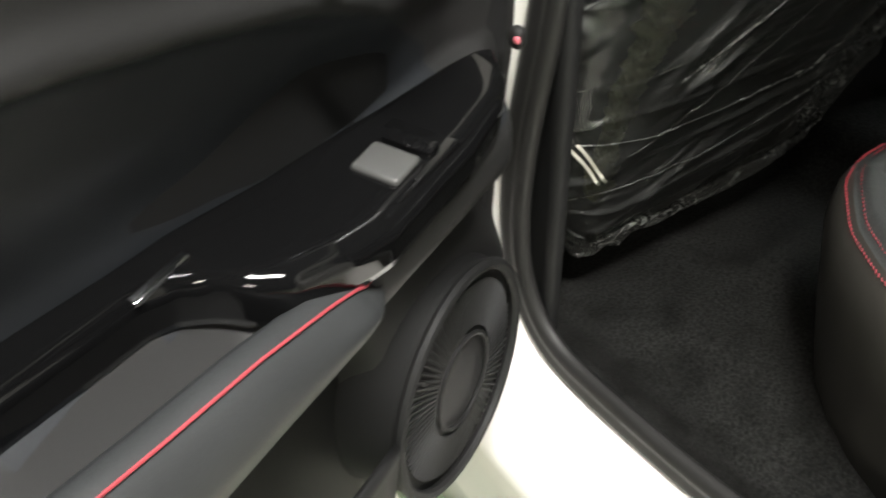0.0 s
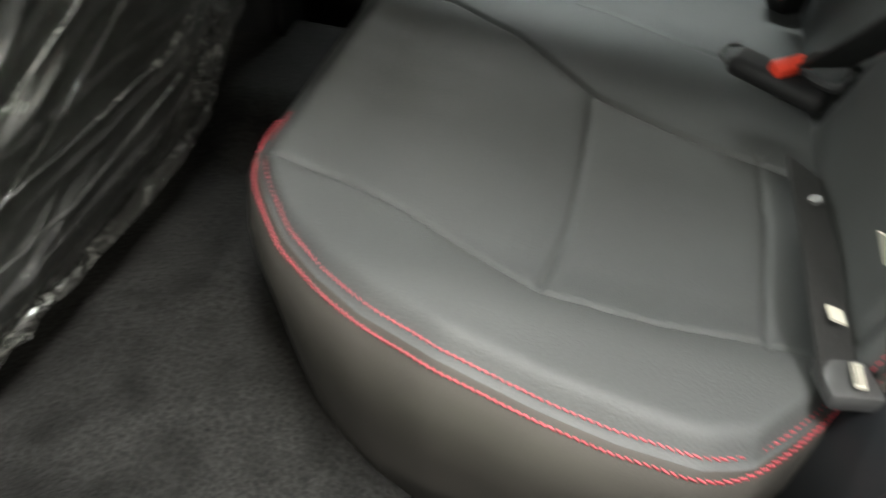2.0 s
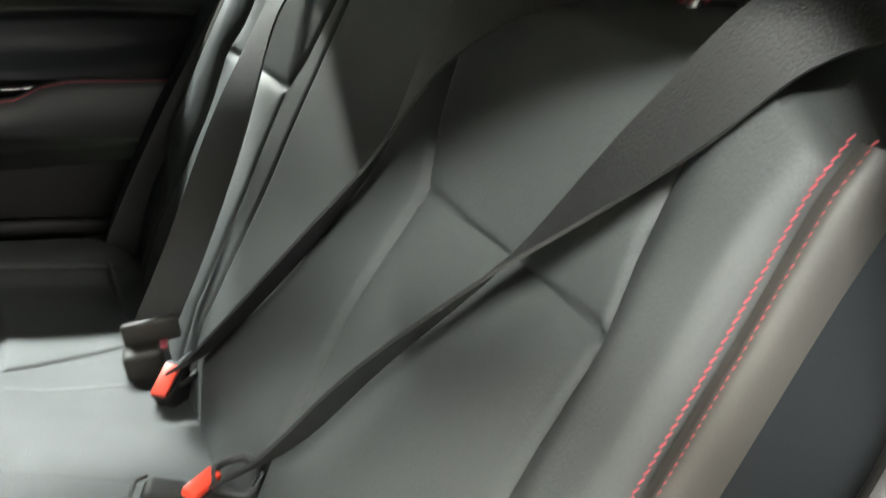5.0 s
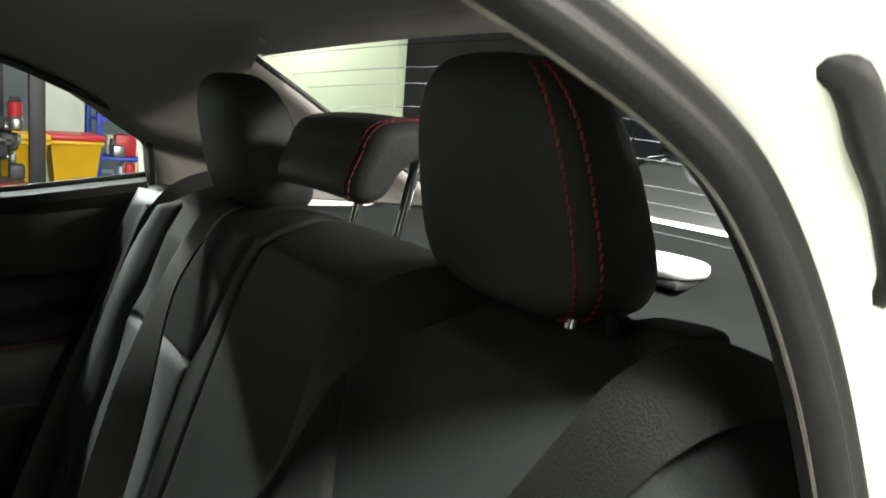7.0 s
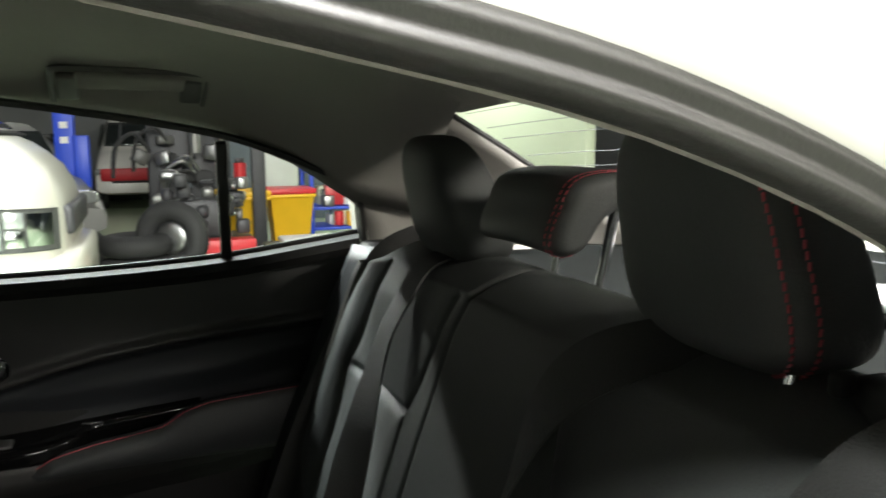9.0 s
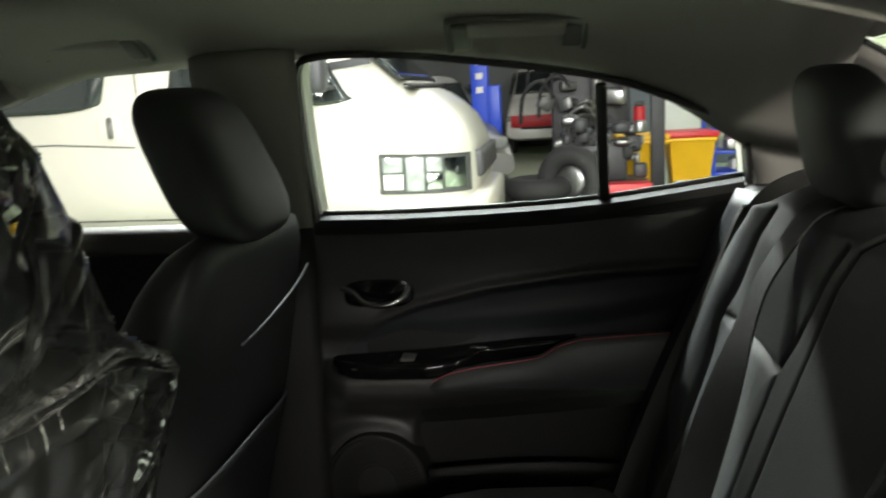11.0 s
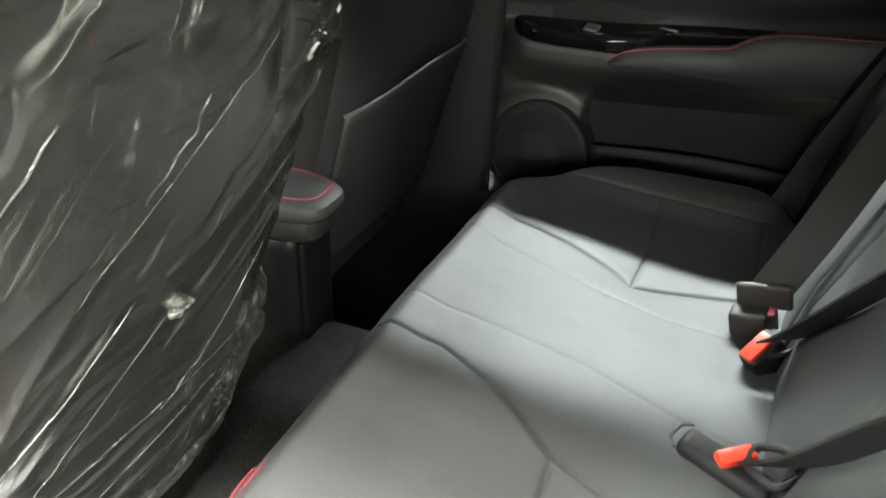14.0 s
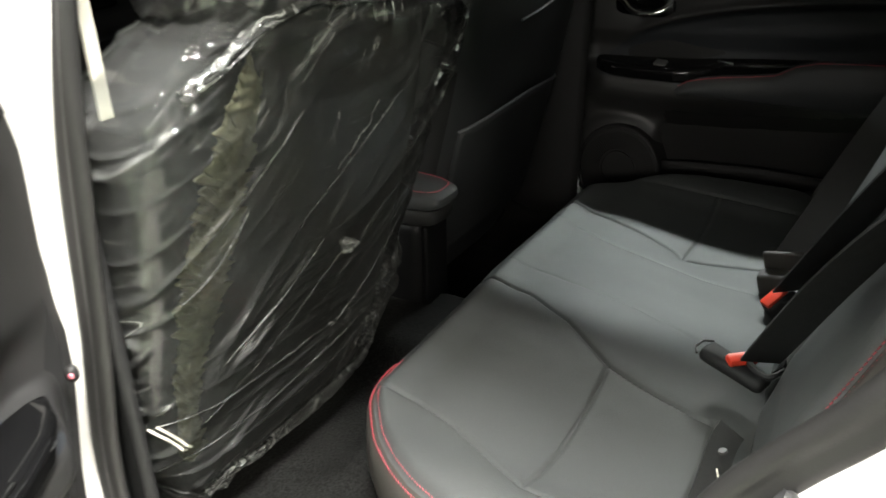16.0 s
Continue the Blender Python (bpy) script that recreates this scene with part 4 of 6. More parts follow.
belt_m = thing("seat_belt", "black webbing centre seat belt drawn down to its buckle", "seat belt", "rear seat belts")
part("webbing", ribbon([(-.245, -.160, 1.030), (-.222, -.110, 1.017), (-.190, -.080, .990), (-.164, -.060, .945), (-.138, -.034, .858), (-.10, -.004, .778), (-.041, .034, .678), (.022, .066, .588), (.062, .078, .548)], .047, Vector((.8, .3, .45)), twist=(.10, .70, (.46, -.93, .06))), WEB, belt_m)
MB = pose(.062, .096, .531, 0, -35, -39)
mb = part("buckle", box(None, (.048, .027, .070), .006, 3, MB @ pose(.004, 0, -.036)), PLASTIC, belt_m, "black plastic buckle")
part("release_button", box(None, (.040, .019, .008), .003, 2, MB @ pose(0, 0, .002)), RED, mb, "red release button")
part("stalk", box(None, (.030, .010, .08), .004, 2, MB @ pose(.01, 0, -.09)), PLASTIC, mb)
part("tongue", tube(spline([(.060, .080, .526), (.072, .062, .530), (.088, .052, .538), (.092, .060, .545), (.082, .076, .541), (.070, .086, .532)], 5, True), .0040, 8, True), PLASTIC, belt_m, "black belt tongue loop")
belt_r = thing("seat_belt", "black webbing seat belt standing upright in a pink-marked buckle", "seat belt", "rear seat belts")
part("webbing", ribbon([(.275, -.165, 1.028), (.262, -.112, 1.014), (.254, -.076, .970), (.248, -.047, .920), (.226, -.013, .835), (.192, .024, .740), (.168, .060, .641), (.154, .095, .552)], .047, Vector((.88, .02, .10)), twist=(.4, .8, (.30, .93, .10))), WEB, belt_r)
TM = pose(.1515, .0985, .5475, -6, 14, 82)
part("tongue", box(None, (.066, .011, .034), .005, 3, TM), VINYL, belt_r, "black plastic belt tongue")
part("tongue_plate", box(None, (.030, .004, .040), .001, 2, TM @ pose(0, 0, -.028)), METAL, belt_r, "steel tongue plate")
bk = part("buckle", box(None, (.046, .030, .085), .006, 3, pose(.139, .101, .492, -6, 14, 82)), VINYL, belt_r, "black plastic buckle")
part("release_button", box(None, (.042, .031, .004), .001, 2, pose(.1475, .101, .5325, -6, 14, 82)), PINK, bk, "pinkish red marking")
part("lap_webbing", ribbon([(.50, -.19, 1.02), (.515, -.13, .99), (.53, -.08, .9), (.535, 0, .72), (.52, .07, .55), (.50, .09, .50)], .047, Vector((.3, 1, .3))), WEB, belt_r)
tagged(part("care_tag", box((-.427, .068, .588), (.013, .0015, .022), 0, 1, pose(0, 0, 0, -22, 25, 12)), LABEL, smooth=False), "small white printed tag in the backrest seam", "tag")
pod = thing("box", "small white glossy case lying on the parcel shelf", "box")
part("case", super_blob((-.035, -.60, .984), (.055, .04, .012), .5, .6, 24, 12), PAPER, pod)
part("case_base", box((-.035, -.60, .968), (.10, .07, .012), .004), PLASTIC, pod)


# ---- front seats ----
def section(cx, cy, hw, hd, n=48, e=.38, z=0.0):
    """A rounded oblong in plan."""
    out = []
    for i in range(n):
        a = 2 * math.pi * i / n
        c, s = math.cos(a), math.sin(a)
        out.append(Vector((cx + hw * math.copysign(abs(c) ** e, c), cy + hd * math.copysign(abs(s) ** (e * 1.4), s), z)))
    return out


def seat_back_rings(cx, rear, slope, zref, grow=0.0, n=48, zs=None, slim_by=1.0, corner=.38):
    rings = []
    for z in zs:
        w = lerp(z, ((.28, .19), (.34, .235), (.42, .262), (.55, .268), (.75, .268), (.88, .258), (.96, .225), (.99, .19), (1.005, .13)))
        d = lerp(z, ((.28, .05), (.40, .075), (.7, .07), (.93, .055), (.99, .035), (1.005, .012)))
        y = rear - slope * (z - zref) + lerp(z, ((.9, .07), (.99, .06), (1.005, .06)))
        rings.append(section(cx, y, w * slim_by + grow, d + grow, n, corner, z))
    return rings


ZS = [.28, .30, .33, .37, .42, .48, .55, .62, .70, .78, .85, .90, .94, .965, .985, .997, 1.005]


def front_seat(label, cx, rear, slope, zref, slim_by=1.0, sink=0.0, leather=LEATHER_DARK, corner=.38):
    seat = thing("front_seat", label, "car seat", "front seats")
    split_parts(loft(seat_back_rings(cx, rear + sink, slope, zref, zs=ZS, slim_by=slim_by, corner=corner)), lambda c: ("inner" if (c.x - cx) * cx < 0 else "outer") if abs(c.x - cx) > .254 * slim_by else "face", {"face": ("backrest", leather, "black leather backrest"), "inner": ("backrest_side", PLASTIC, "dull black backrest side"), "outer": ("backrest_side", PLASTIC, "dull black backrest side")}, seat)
    part("cushion", super_blob((cx, rear + .35, .43), (.26, .27, .09), .45, .5, 36, 16), LEATHER_DARK, seat)
    part("seat_base", box((cx, rear + .33, .34), (.40, .42, .10), .02), PLASTIC, seat)
    for s in (-1, 1):
        part("seat_rail", box((cx + s * .19, rear + .36, .30), (.04, .48, .03), .006), PLASTIC, seat)
    yh = rear - slope * (1.08 - zref) + .085
    part("headrest", super_blob((cx - .01, yh, 1.092), (.132, .066 if cx < 0 else .056, .110), .6, .6, 40, 26, lambda p: Vector((p.x * ((.95 if cx > 0 else .86) - .08 * p.z / .1), p.y + ((.42 * p.z + .022) if cx > 0 else -.18 * p.z), p.z))), LEATHER_DARK, seat, "black leather headrest", smooth="all")
    for s in (-1, 1):
        part("headrest_post", tube([(cx + s * .06, yh + .005, .97), (cx + s * .06, yh, 1.04)], .006, 8, side=(1, 0, 0)), CHROME, seat)
    return seat


driver = front_seat("black leather front seat with a piped map pocket", .395, .68, .27, .67)


def on_back(x, z, off=0.0):
    k = (x - .395) / .265
    return Vector((x, .68 - .27 * (z - .67) + .022 * abs(k) ** 4 - off, z))


pk = part("map_pocket", grid(lambda u, v: on_back(.17 + .43 * u, .37 + (.29 + .022 * math.sin(math.pi * u)) * v, .004 + .016 * math.sin(math.pi * u) ** .7 * (v ** 1.3)), 30, 18), LEATHER_DARK, driver, "black leather map pocket", smooth="all")
pk.modifiers.new("t", "SOLIDIFY").thickness = .004
part("pocket_piping", tube([on_back(.165 + .44 * i / 30, .662 + .022 * math.sin(math.pi * i / 30), .007 + .016 * math.sin(math.pi * i / 30) ** .7) for i in range(31)], .0026, 8), PIPING, pk, "pale grey piping")
part("back_piping", tube([on_back(.30 + .30 * i / 20, .845 + .05 * (i / 20) ** 1.6, .006) for i in range(21)], .0024, 8), PIPING, driver, "pale grey piping")

PR, PS, PZ = .665, .30, .50
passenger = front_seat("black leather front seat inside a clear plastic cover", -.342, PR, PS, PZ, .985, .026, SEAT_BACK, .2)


STRIP = ((.43, -.540, .06), (.50, -.548, .036), (.57, -.553, .044), (.62, -.546, .060), (.68, -.538, .084), (.74, -.533, .088), (.80, -.522, .080), (.86, -.510, .064), (.90, -.500, .044), (.94, -.490, .022))


def strip_pt(u, v):
    """A strip of soft packing whose edges fray into crinkles round a straight core."""
    z = .43 + .51 * v
    ragged = .62 + .75 * abs(noise.noise(Vector((u * 1.5 + 4, v * 60, 3)))) + .25 * noise.noise(Vector((u * 3, v * 90, 8)))
    w = lerp(z, [(r[0], r[2]) for r in STRIP]) * (1 if .35 < u < .65 else ragged)
    x = lerp(z, [(r[0], r[1]) for r in STRIP]) + (u - .5) * w + .003 * noise.noise(Vector((v * 30, u, 0)))
    slant = v * 78 + abs(u - .5) * 9
    return Vector((x, PR - PS * (z - PZ) + .0100 - .005 * abs(noise.noise(Vector((u * 2, slant, 5)))), z + .040 * abs(u - .5) - .02 * (u - .5)))


part("tape_strip", grid(strip_pt, 22, 300), TAPE, passenger, "crinkled olive packing strip under the cover", smooth="all").modifiers.new("t", "SOLIDIFY").thickness = .001

# the plastic cover
cover = thing("plastic_cover", "wrinkled clear plastic film cover pulled over the front seat", "seat cover")
NC, MC = 420, 320
ZB = .345


def cover_pt(u, v):
    z = ZB + (1.19 - ZB) * v
    low = 1 - smooth(0, .16, v)
    if z < .93:
        w = lerp(z, ((.345, .235), (.37, .258), (.42, .266), (.50, .270), (.58, .272), (.75, .279), (.90, .293), (.93, .290)))
        d = lerp(z, ((.345, .07), (.40, .085), (.9, .078), (1.0, .066)))
        yc = PR - PS * (z - PZ) + .07
    else:
        w = lerp(z, ((.93, .290), (.95, .276), (.97, .246), (1.01, .184), (1.08, .125), (1.15, .09), (1.19, .05)))
        d = lerp(z, ((.93, .076), (1.1, .07), (1.15, .055), (1.19, .02)))
        yc = PR - PS * (z - PZ) + .07 + .02 * smooth(1.0, 1.19, z)
    a = 2 * math.pi * u
    c, s = math.cos(a), math.sin(a)
    e = .42
    x, y = -.347 + w * math.copysign(abs(c) ** e, c), yc + d * math.copysign(abs(s) ** (e * 1.4), s)
    if x > -.347:
        x += lerp(z, ((.345, .01), (.40, .022), (.48, .012), (.58, -.012), (.64, -.008), (.75, .0), (.88, .016), (.95, .02), (1.02, 0))) * smooth(.12, .25, x + .347)
    # long slanting folds, finer creases and gathers at the shoulder
    q = x * .8 + z * .6
    r = -x * .6 + z * .8
    f = 1 - abs(noise.noise(Vector((q * 1.6, r * 11, y * 3 + 2))))
    g = 1 - abs(noise.noise(Vector((q * 3 + 9, r * 26 + q * 3, 4.4))))
    h = noise.noise(Vector((x * 5, z * 4, 8)))
    disp = .0045 * smooth(.90, 1.0, f) ** 2 + .0026 * smooth(.90, 1.0, g) ** 2 + .005 * h
    gather = smooth(.80, .91, z) * smooth(1.01, .95, z)
    disp += gather * .007 * smooth(.25, .9, 1 - abs(noise.noise(Vector((x * 30 + z * 6, z * 5, y * 20)))))
    edge = smooth(.17, .27, abs(x + .347)) * smooth(.95, .85, z)
    disp += edge * (.0012 if x < -.347 else .004) * smooth(.4, 1.0, 1 - abs(noise.noise(Vector((x * 12, z * 34 + x * 20, 2.2)))))
    for zz, tilt, k in ((.505, .14, .005), (.445, .20, .006), (.975, -.05, .008), (.56, -.02, .003)):
        line = z - zz - tilt * (x + .375) * .6 - .010 * math.sin(9 * x) - .006 * noise.noise(Vector((x * 12, zz * 40, 1)))
        disp += k * math.exp(-(line / .004) ** 2) * smooth(-.6, 1.2, noise.noise(Vector((x * 7, zz * 31, 6))) + .6)
    n = Vector((c, s * 1.6, .12)).normalized()
    corner = .085 * smooth(.17, .27, abs(x + .347)) ** 1.4 + .012 * noise.noise(Vector((x * 16, y * 16, 3)))
    return Vector((x, y, z + low * corner)) + n * (.004 + disp)


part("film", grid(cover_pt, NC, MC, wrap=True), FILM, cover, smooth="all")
# loose hood of film over the headrest
def hood_warp(p):
    k = 1 + .10 * noise.noise(p * 18) + .10 * (1 - abs(noise.noise(Vector((p.x * 60, p.z * 14, p.y * 40))))) ** 4
    return Vector((p.x * k * (1 - .12 * p.z / .1), p.y * k - .22 * p.z, p.z * (1 + .05 * noise.noise(p * 25))))


part("hood", super_blob((-.40, PR - PS * (1.08 - PZ) + .085, 1.075), (.135, .085, .118), .55, .65, 120, 80, hood_warp), FILM_LOOSE, cover, "crumpled film over the headrest", smooth="all")
# gathered lower edge: overlapping loose pleats
for k, (lift, r) in enumerate(((.002, .0035), (.009, .0022), (.019, .0026), (.030, .0018))):
    hem = []
    for i in range(150):
        p = cover_pt(i / 150, (lift + .004 * math.sin(i * .7 + k)) / .845)
        hem.append(p + Vector((0, -.003 * (p.y < .74), .002 * math.sin(i * 1.3 + 2 * k))))
    part("hem", sweep(hem, circle(r, 7, 1, 2.0), Vector((0, 0, 1)), True), FILM_BUNCH, cover, "bunched hem of the film", smooth="all")
for k in range(5):
    kn = super_blob((0, 0, 0), (.008 - .0008 * k, .006, .0055), .9, .9, 18, 12, lambda p: p * (1 + .7 * noise.noise(p * 210 + Vector((k, 0, 0)))))
    bmesh.ops.transform(kn, matrix=Matrix.Translation((-.306 + .008 * math.cos(2.1 * k), .598 - .003 * k, .667 + .006 * math.sin(2.1 * k))), verts=kn.verts)
    part("knot", kn, FILM_BUNCH, cover, "twisted knot in the film")


def on_cover(x, z):
    """A point on the rear of the cover."""
    k = max(-.995, min(.995, (x + .347) / .273))
    c = math.copysign(abs(k) ** (1 / .42), k)
    a = math.atan2(-(1 - c * c) ** .5, c)
    return cover_pt((a / (2 * math.pi)) % 1.0, (z - ZB) / (1.19 - ZB))


# thin whitish tubes that draw the glints along sharp folds
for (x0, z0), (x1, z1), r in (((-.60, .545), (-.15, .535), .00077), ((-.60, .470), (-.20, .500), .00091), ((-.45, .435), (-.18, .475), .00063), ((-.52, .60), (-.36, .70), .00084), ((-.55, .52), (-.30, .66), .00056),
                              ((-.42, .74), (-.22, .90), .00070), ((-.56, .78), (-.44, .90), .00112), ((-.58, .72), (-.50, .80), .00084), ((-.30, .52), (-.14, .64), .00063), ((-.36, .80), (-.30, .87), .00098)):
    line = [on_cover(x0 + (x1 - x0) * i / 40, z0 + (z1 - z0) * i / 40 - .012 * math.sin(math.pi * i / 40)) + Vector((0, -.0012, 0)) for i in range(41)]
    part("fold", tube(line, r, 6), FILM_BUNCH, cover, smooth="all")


# film bunched across the shoulder, with gathers hanging from it
shoulder = spline([(-.60, .528, .955), (-.52, .508, 1.0), (-.46, .502, 1.014), (-.40, .5, 1.012), (-.36, .502, 1.006), (-.31, .503, 1.002), (-.265, .504, 1.003), (-.225, .505, 1.003), (-.19, .51, .995), (-.147, .515, .979), (-.10, .524, .958), (-.075, .535, .943)], 8)
for k, r in enumerate((.0026, .0020, .0009)):
    row = [p + Vector((0, -.001 * k + .003 * noise.noise(Vector((p.x * 22, k * 3.1, 0))), -.0042 * k + .008 * noise.noise(Vector((p.x * 16, 5 + k * 2.3, 1))))) for p in shoulder]
    part("bunched_band", sweep(row, circle(r, 9, 1, 2.4), Vector((0, 0, 1))), FILM_BUNCH, cover, "bunched band of film across the shoulder", smooth="all")
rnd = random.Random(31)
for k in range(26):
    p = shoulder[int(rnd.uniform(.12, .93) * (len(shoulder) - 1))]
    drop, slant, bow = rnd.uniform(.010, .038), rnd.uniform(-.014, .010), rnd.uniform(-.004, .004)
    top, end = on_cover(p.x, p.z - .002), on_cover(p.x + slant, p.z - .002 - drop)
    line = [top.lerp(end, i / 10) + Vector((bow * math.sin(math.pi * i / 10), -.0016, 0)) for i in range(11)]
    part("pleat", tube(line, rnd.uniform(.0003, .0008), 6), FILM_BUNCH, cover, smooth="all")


def sticker(k):
    def f(u, v):
        p = on_cover(-.610 + .040 * v + .0055 * k, .545 - .06 * v + .003 * k)
        return p + Vector((.0015 * (u - .5) * 2, -.003 - .002 * math.sin(5 * v + k), .0012 * (u - .5)))
    return f


for k in range(2):
    part("label", grid(sticker(k), 2, 16), LABEL, cover, "crumpled white printed sticker", smooth=False).modifiers.new("t", "SOLIDIFY").thickness = .0006

# ---- centre console ----
console = thing("centre_console", "black centre console with a stitched armrest lid", "console")
part("console_body", box((.078, .945, .41), (.088, .50, .24), .03, 4), BLACK, console, "gloss black console body")
part("lid_base", super_blob((.078, .845, .540), (.052, .180, .024), .5, .45, 40, 12), PLASTIC, console, "grey-black lid frame")
lid = part("armrest_lid", super_blob((.078, .845, .570), (.060, .190, .021), .6, .5, 48, 16), LEATHER_DARK, console, "black leather armrest lid")
ln = []
for i in range(49):
    a = math.pi + math.pi * i / 48
    c, s = math.cos(a), math.sin(a)
    ln.append(Vector((.078 + .042 * math.copysign(abs(c) ** .55, c), .80 + .13 * math.copysign(abs(s) ** .55, s), .5885)))
stitches("seam_stitching", ln, lid, .006, .0045, .0009, "red stitching", (0, 0, 1))
part("rear_panel", box((.078, .692, .43), (.076, .012, .18), .02, 3), BLACK, console, "gloss black rear panel")
part("hand_brake", tube([(.045, 1.05, .56), (.045, .90, .60), (.045, .80, .615)], .014, 10, side=(1, 0, 0)), PLASTIC, console)

# ---- dashboard ----
dash = thing("dashboard", "black dashboard with a silver trim line", "dashboard")
part("dash_top", super_blob((0, 1.72, .86), (.68, .22, .11), .4, .3, 40, 14), PLASTIC, dash)
part("dash_lower", box((0, 1.68, .66), (1.3, .24, .30), .05, 4), PLASTIC, dash)
part("trim_line", tube([(-.62, 1.545, .80), (-.3, 1.52, .79), (.0, 1.52, .80)], .008, 8), CHROME, dash)
part("screen", box((0, 1.50, .90), (.22, .02, .13), .01, 3, pose(0, 0, 0, -12, 0, 0)), PIANO, dash)
for x in (-.5, .5):
    part("air_vent", super_blob((x, 1.53, .86), (.05, .02, .045), .6, .6, 20, 10), PIANO, dash)
wheel = thing("steering_wheel", "black leather steering wheel", "steering wheel")
part("rim", tube([Vector((.38 + .185 * math.cos(a), 1.36 + .06 * math.sin(a), .83 + .175 * math.sin(a))) for a in [2 * math.pi * i / 40 for i in range(40)]], .015, 10, True), LEATHER, wheel)
part("hub", super_blob((.38, 1.39, .82), (.08, .03, .07), .6, .6, 20, 12), PLASTIC, wheel)
for a in (0.1, math.pi - .1, -math.pi / 2):
    part("spoke", tube([(.38, 1.385, .82), (.38 + .18 * math.cos(a), 1.365, .83 + .17 * math.sin(a))], .014, 8, side=(0, 1, 0)), PLASTIC, wheel)
part("column", tube([(.38, 1.40, .81), (.38, 1.62, .74)], .03, 10, side=(1, 0, 0)), PLASTIC, wheel)
ws = part("windscreen", grid(lambda u, v: Vector(((u - .5) * (1.12 + .2 * v), 1.13 + .80 * v + .08 * (1 - (2 * u - 1) ** 2), 1.25 - .29 * v + .02 * (1 - (2 * u - 1) ** 2))), 16, 10), GLASS, car, "clear windscreen", smooth="all")
ws.visible_shadow = False


# ---- rear doors ----
def armrest_z(y):
    return lerp(y, ((-.12, .742), (.0, .722), (.12, .702), (.25, .69), (.42, .675), (.52, .672), (.62, .672)))


def ledge(y):
    """How far the armrest stands out from the trim."""
    return .057 * smooth(.68, .58, y) * smooth(-.14, -.06, y)


SWEEP = ((-.12, .855), (.0, .850), (.106, .843), (.2, .833), (.322, .816), (.39, .801), (.463, .781), (.51, .762), (.543, .743), (.58, .718), (.60, .70))


def door_region(c):
    az, sw = armrest_z(c.y), lerp(c.y, SWEEP)
    if az - .01 < c.z < sw - .002 and c.y < .60:
        return "insert"
    return "lower" if c.z < az - .085 and c.y < .455 else "upper"


def door_x(y, z):
    """Inner face of the door trim, closed, on the far side."""
    x = .708 - .02 * smooth(.70, .95, z) + .022 * smooth(.50, .34, z)
    sw = lerp(y, SWEEP)
    # the insert is sunk under a sculpted line
    x += (.012 * smooth(sw + .002, sw - .012, z) * smooth(sw - .11, sw - .03, z) - .012 * math.exp(-((z - sw - .006) / .010) ** 2)) * smooth(.58, .46, y)
    az = armrest_z(y)
    dip = .020 * smooth(.13, .17, y) * smooth(.375, .355, y)
    x -= ledge(y) * smooth(az + .012 - dip, az - .006 - dip, z) * smooth(az - .115, az - .035, z)
    x += .016 * smooth(az + .085, az + .035, z) * smooth(az - .02, az + .01, z) * smooth(.69, .62, y)
    x += .012 * math.exp(-((y - .52) / .07) ** 2 - ((z - .81) / .032) ** 2)  # handle cup
    x += .024 * smooth(az - .10, az - .14, z) * smooth(.475, .455, y) * smooth(.34, .38, z)
    r = math.hypot((y - .56) / .92, z - .43)
    x -= .018 * smooth(.145, .11, r)
    return x + .0008 * noise.noise(Vector((y * 20, z * 20, 0)))


WTOP = [(.665, .615, .958), (.642, .622, 1.15), (.620, .612, 1.225), (.606, .575, 1.24), (.60, .45, 1.236), (.60, .30, 1.216), (.602, .20, 1.20), (.605, .104, 1.18), (.612, .03, 1.155), (.620, -.03, 1.131), (.630, -.085, 1.104), (.640, -.112, 1.078), (.652, -.122, 1.03), (.66, -.126, 1.0)]
WBOT = [(.682, .64, .955), (.685, .45, .953), (.686, .25, .958), (.684, .10, .968), (.675, -.02, .984), (.66, -.122, 1.0)]


FRONT = ((.33, .640), (.43, .656), (.55, .674), (.65, .704), (.72, .712), (.80, .695), (.95, .684))


def trim_pt(u, v):
    z = .33 + (.615 + .045 * u ** 2) * v
    y0 = lerp(z, FRONT)
    y = y0 - (y0 + .145) * u
    return Vector((door_x(y, z), y, z))


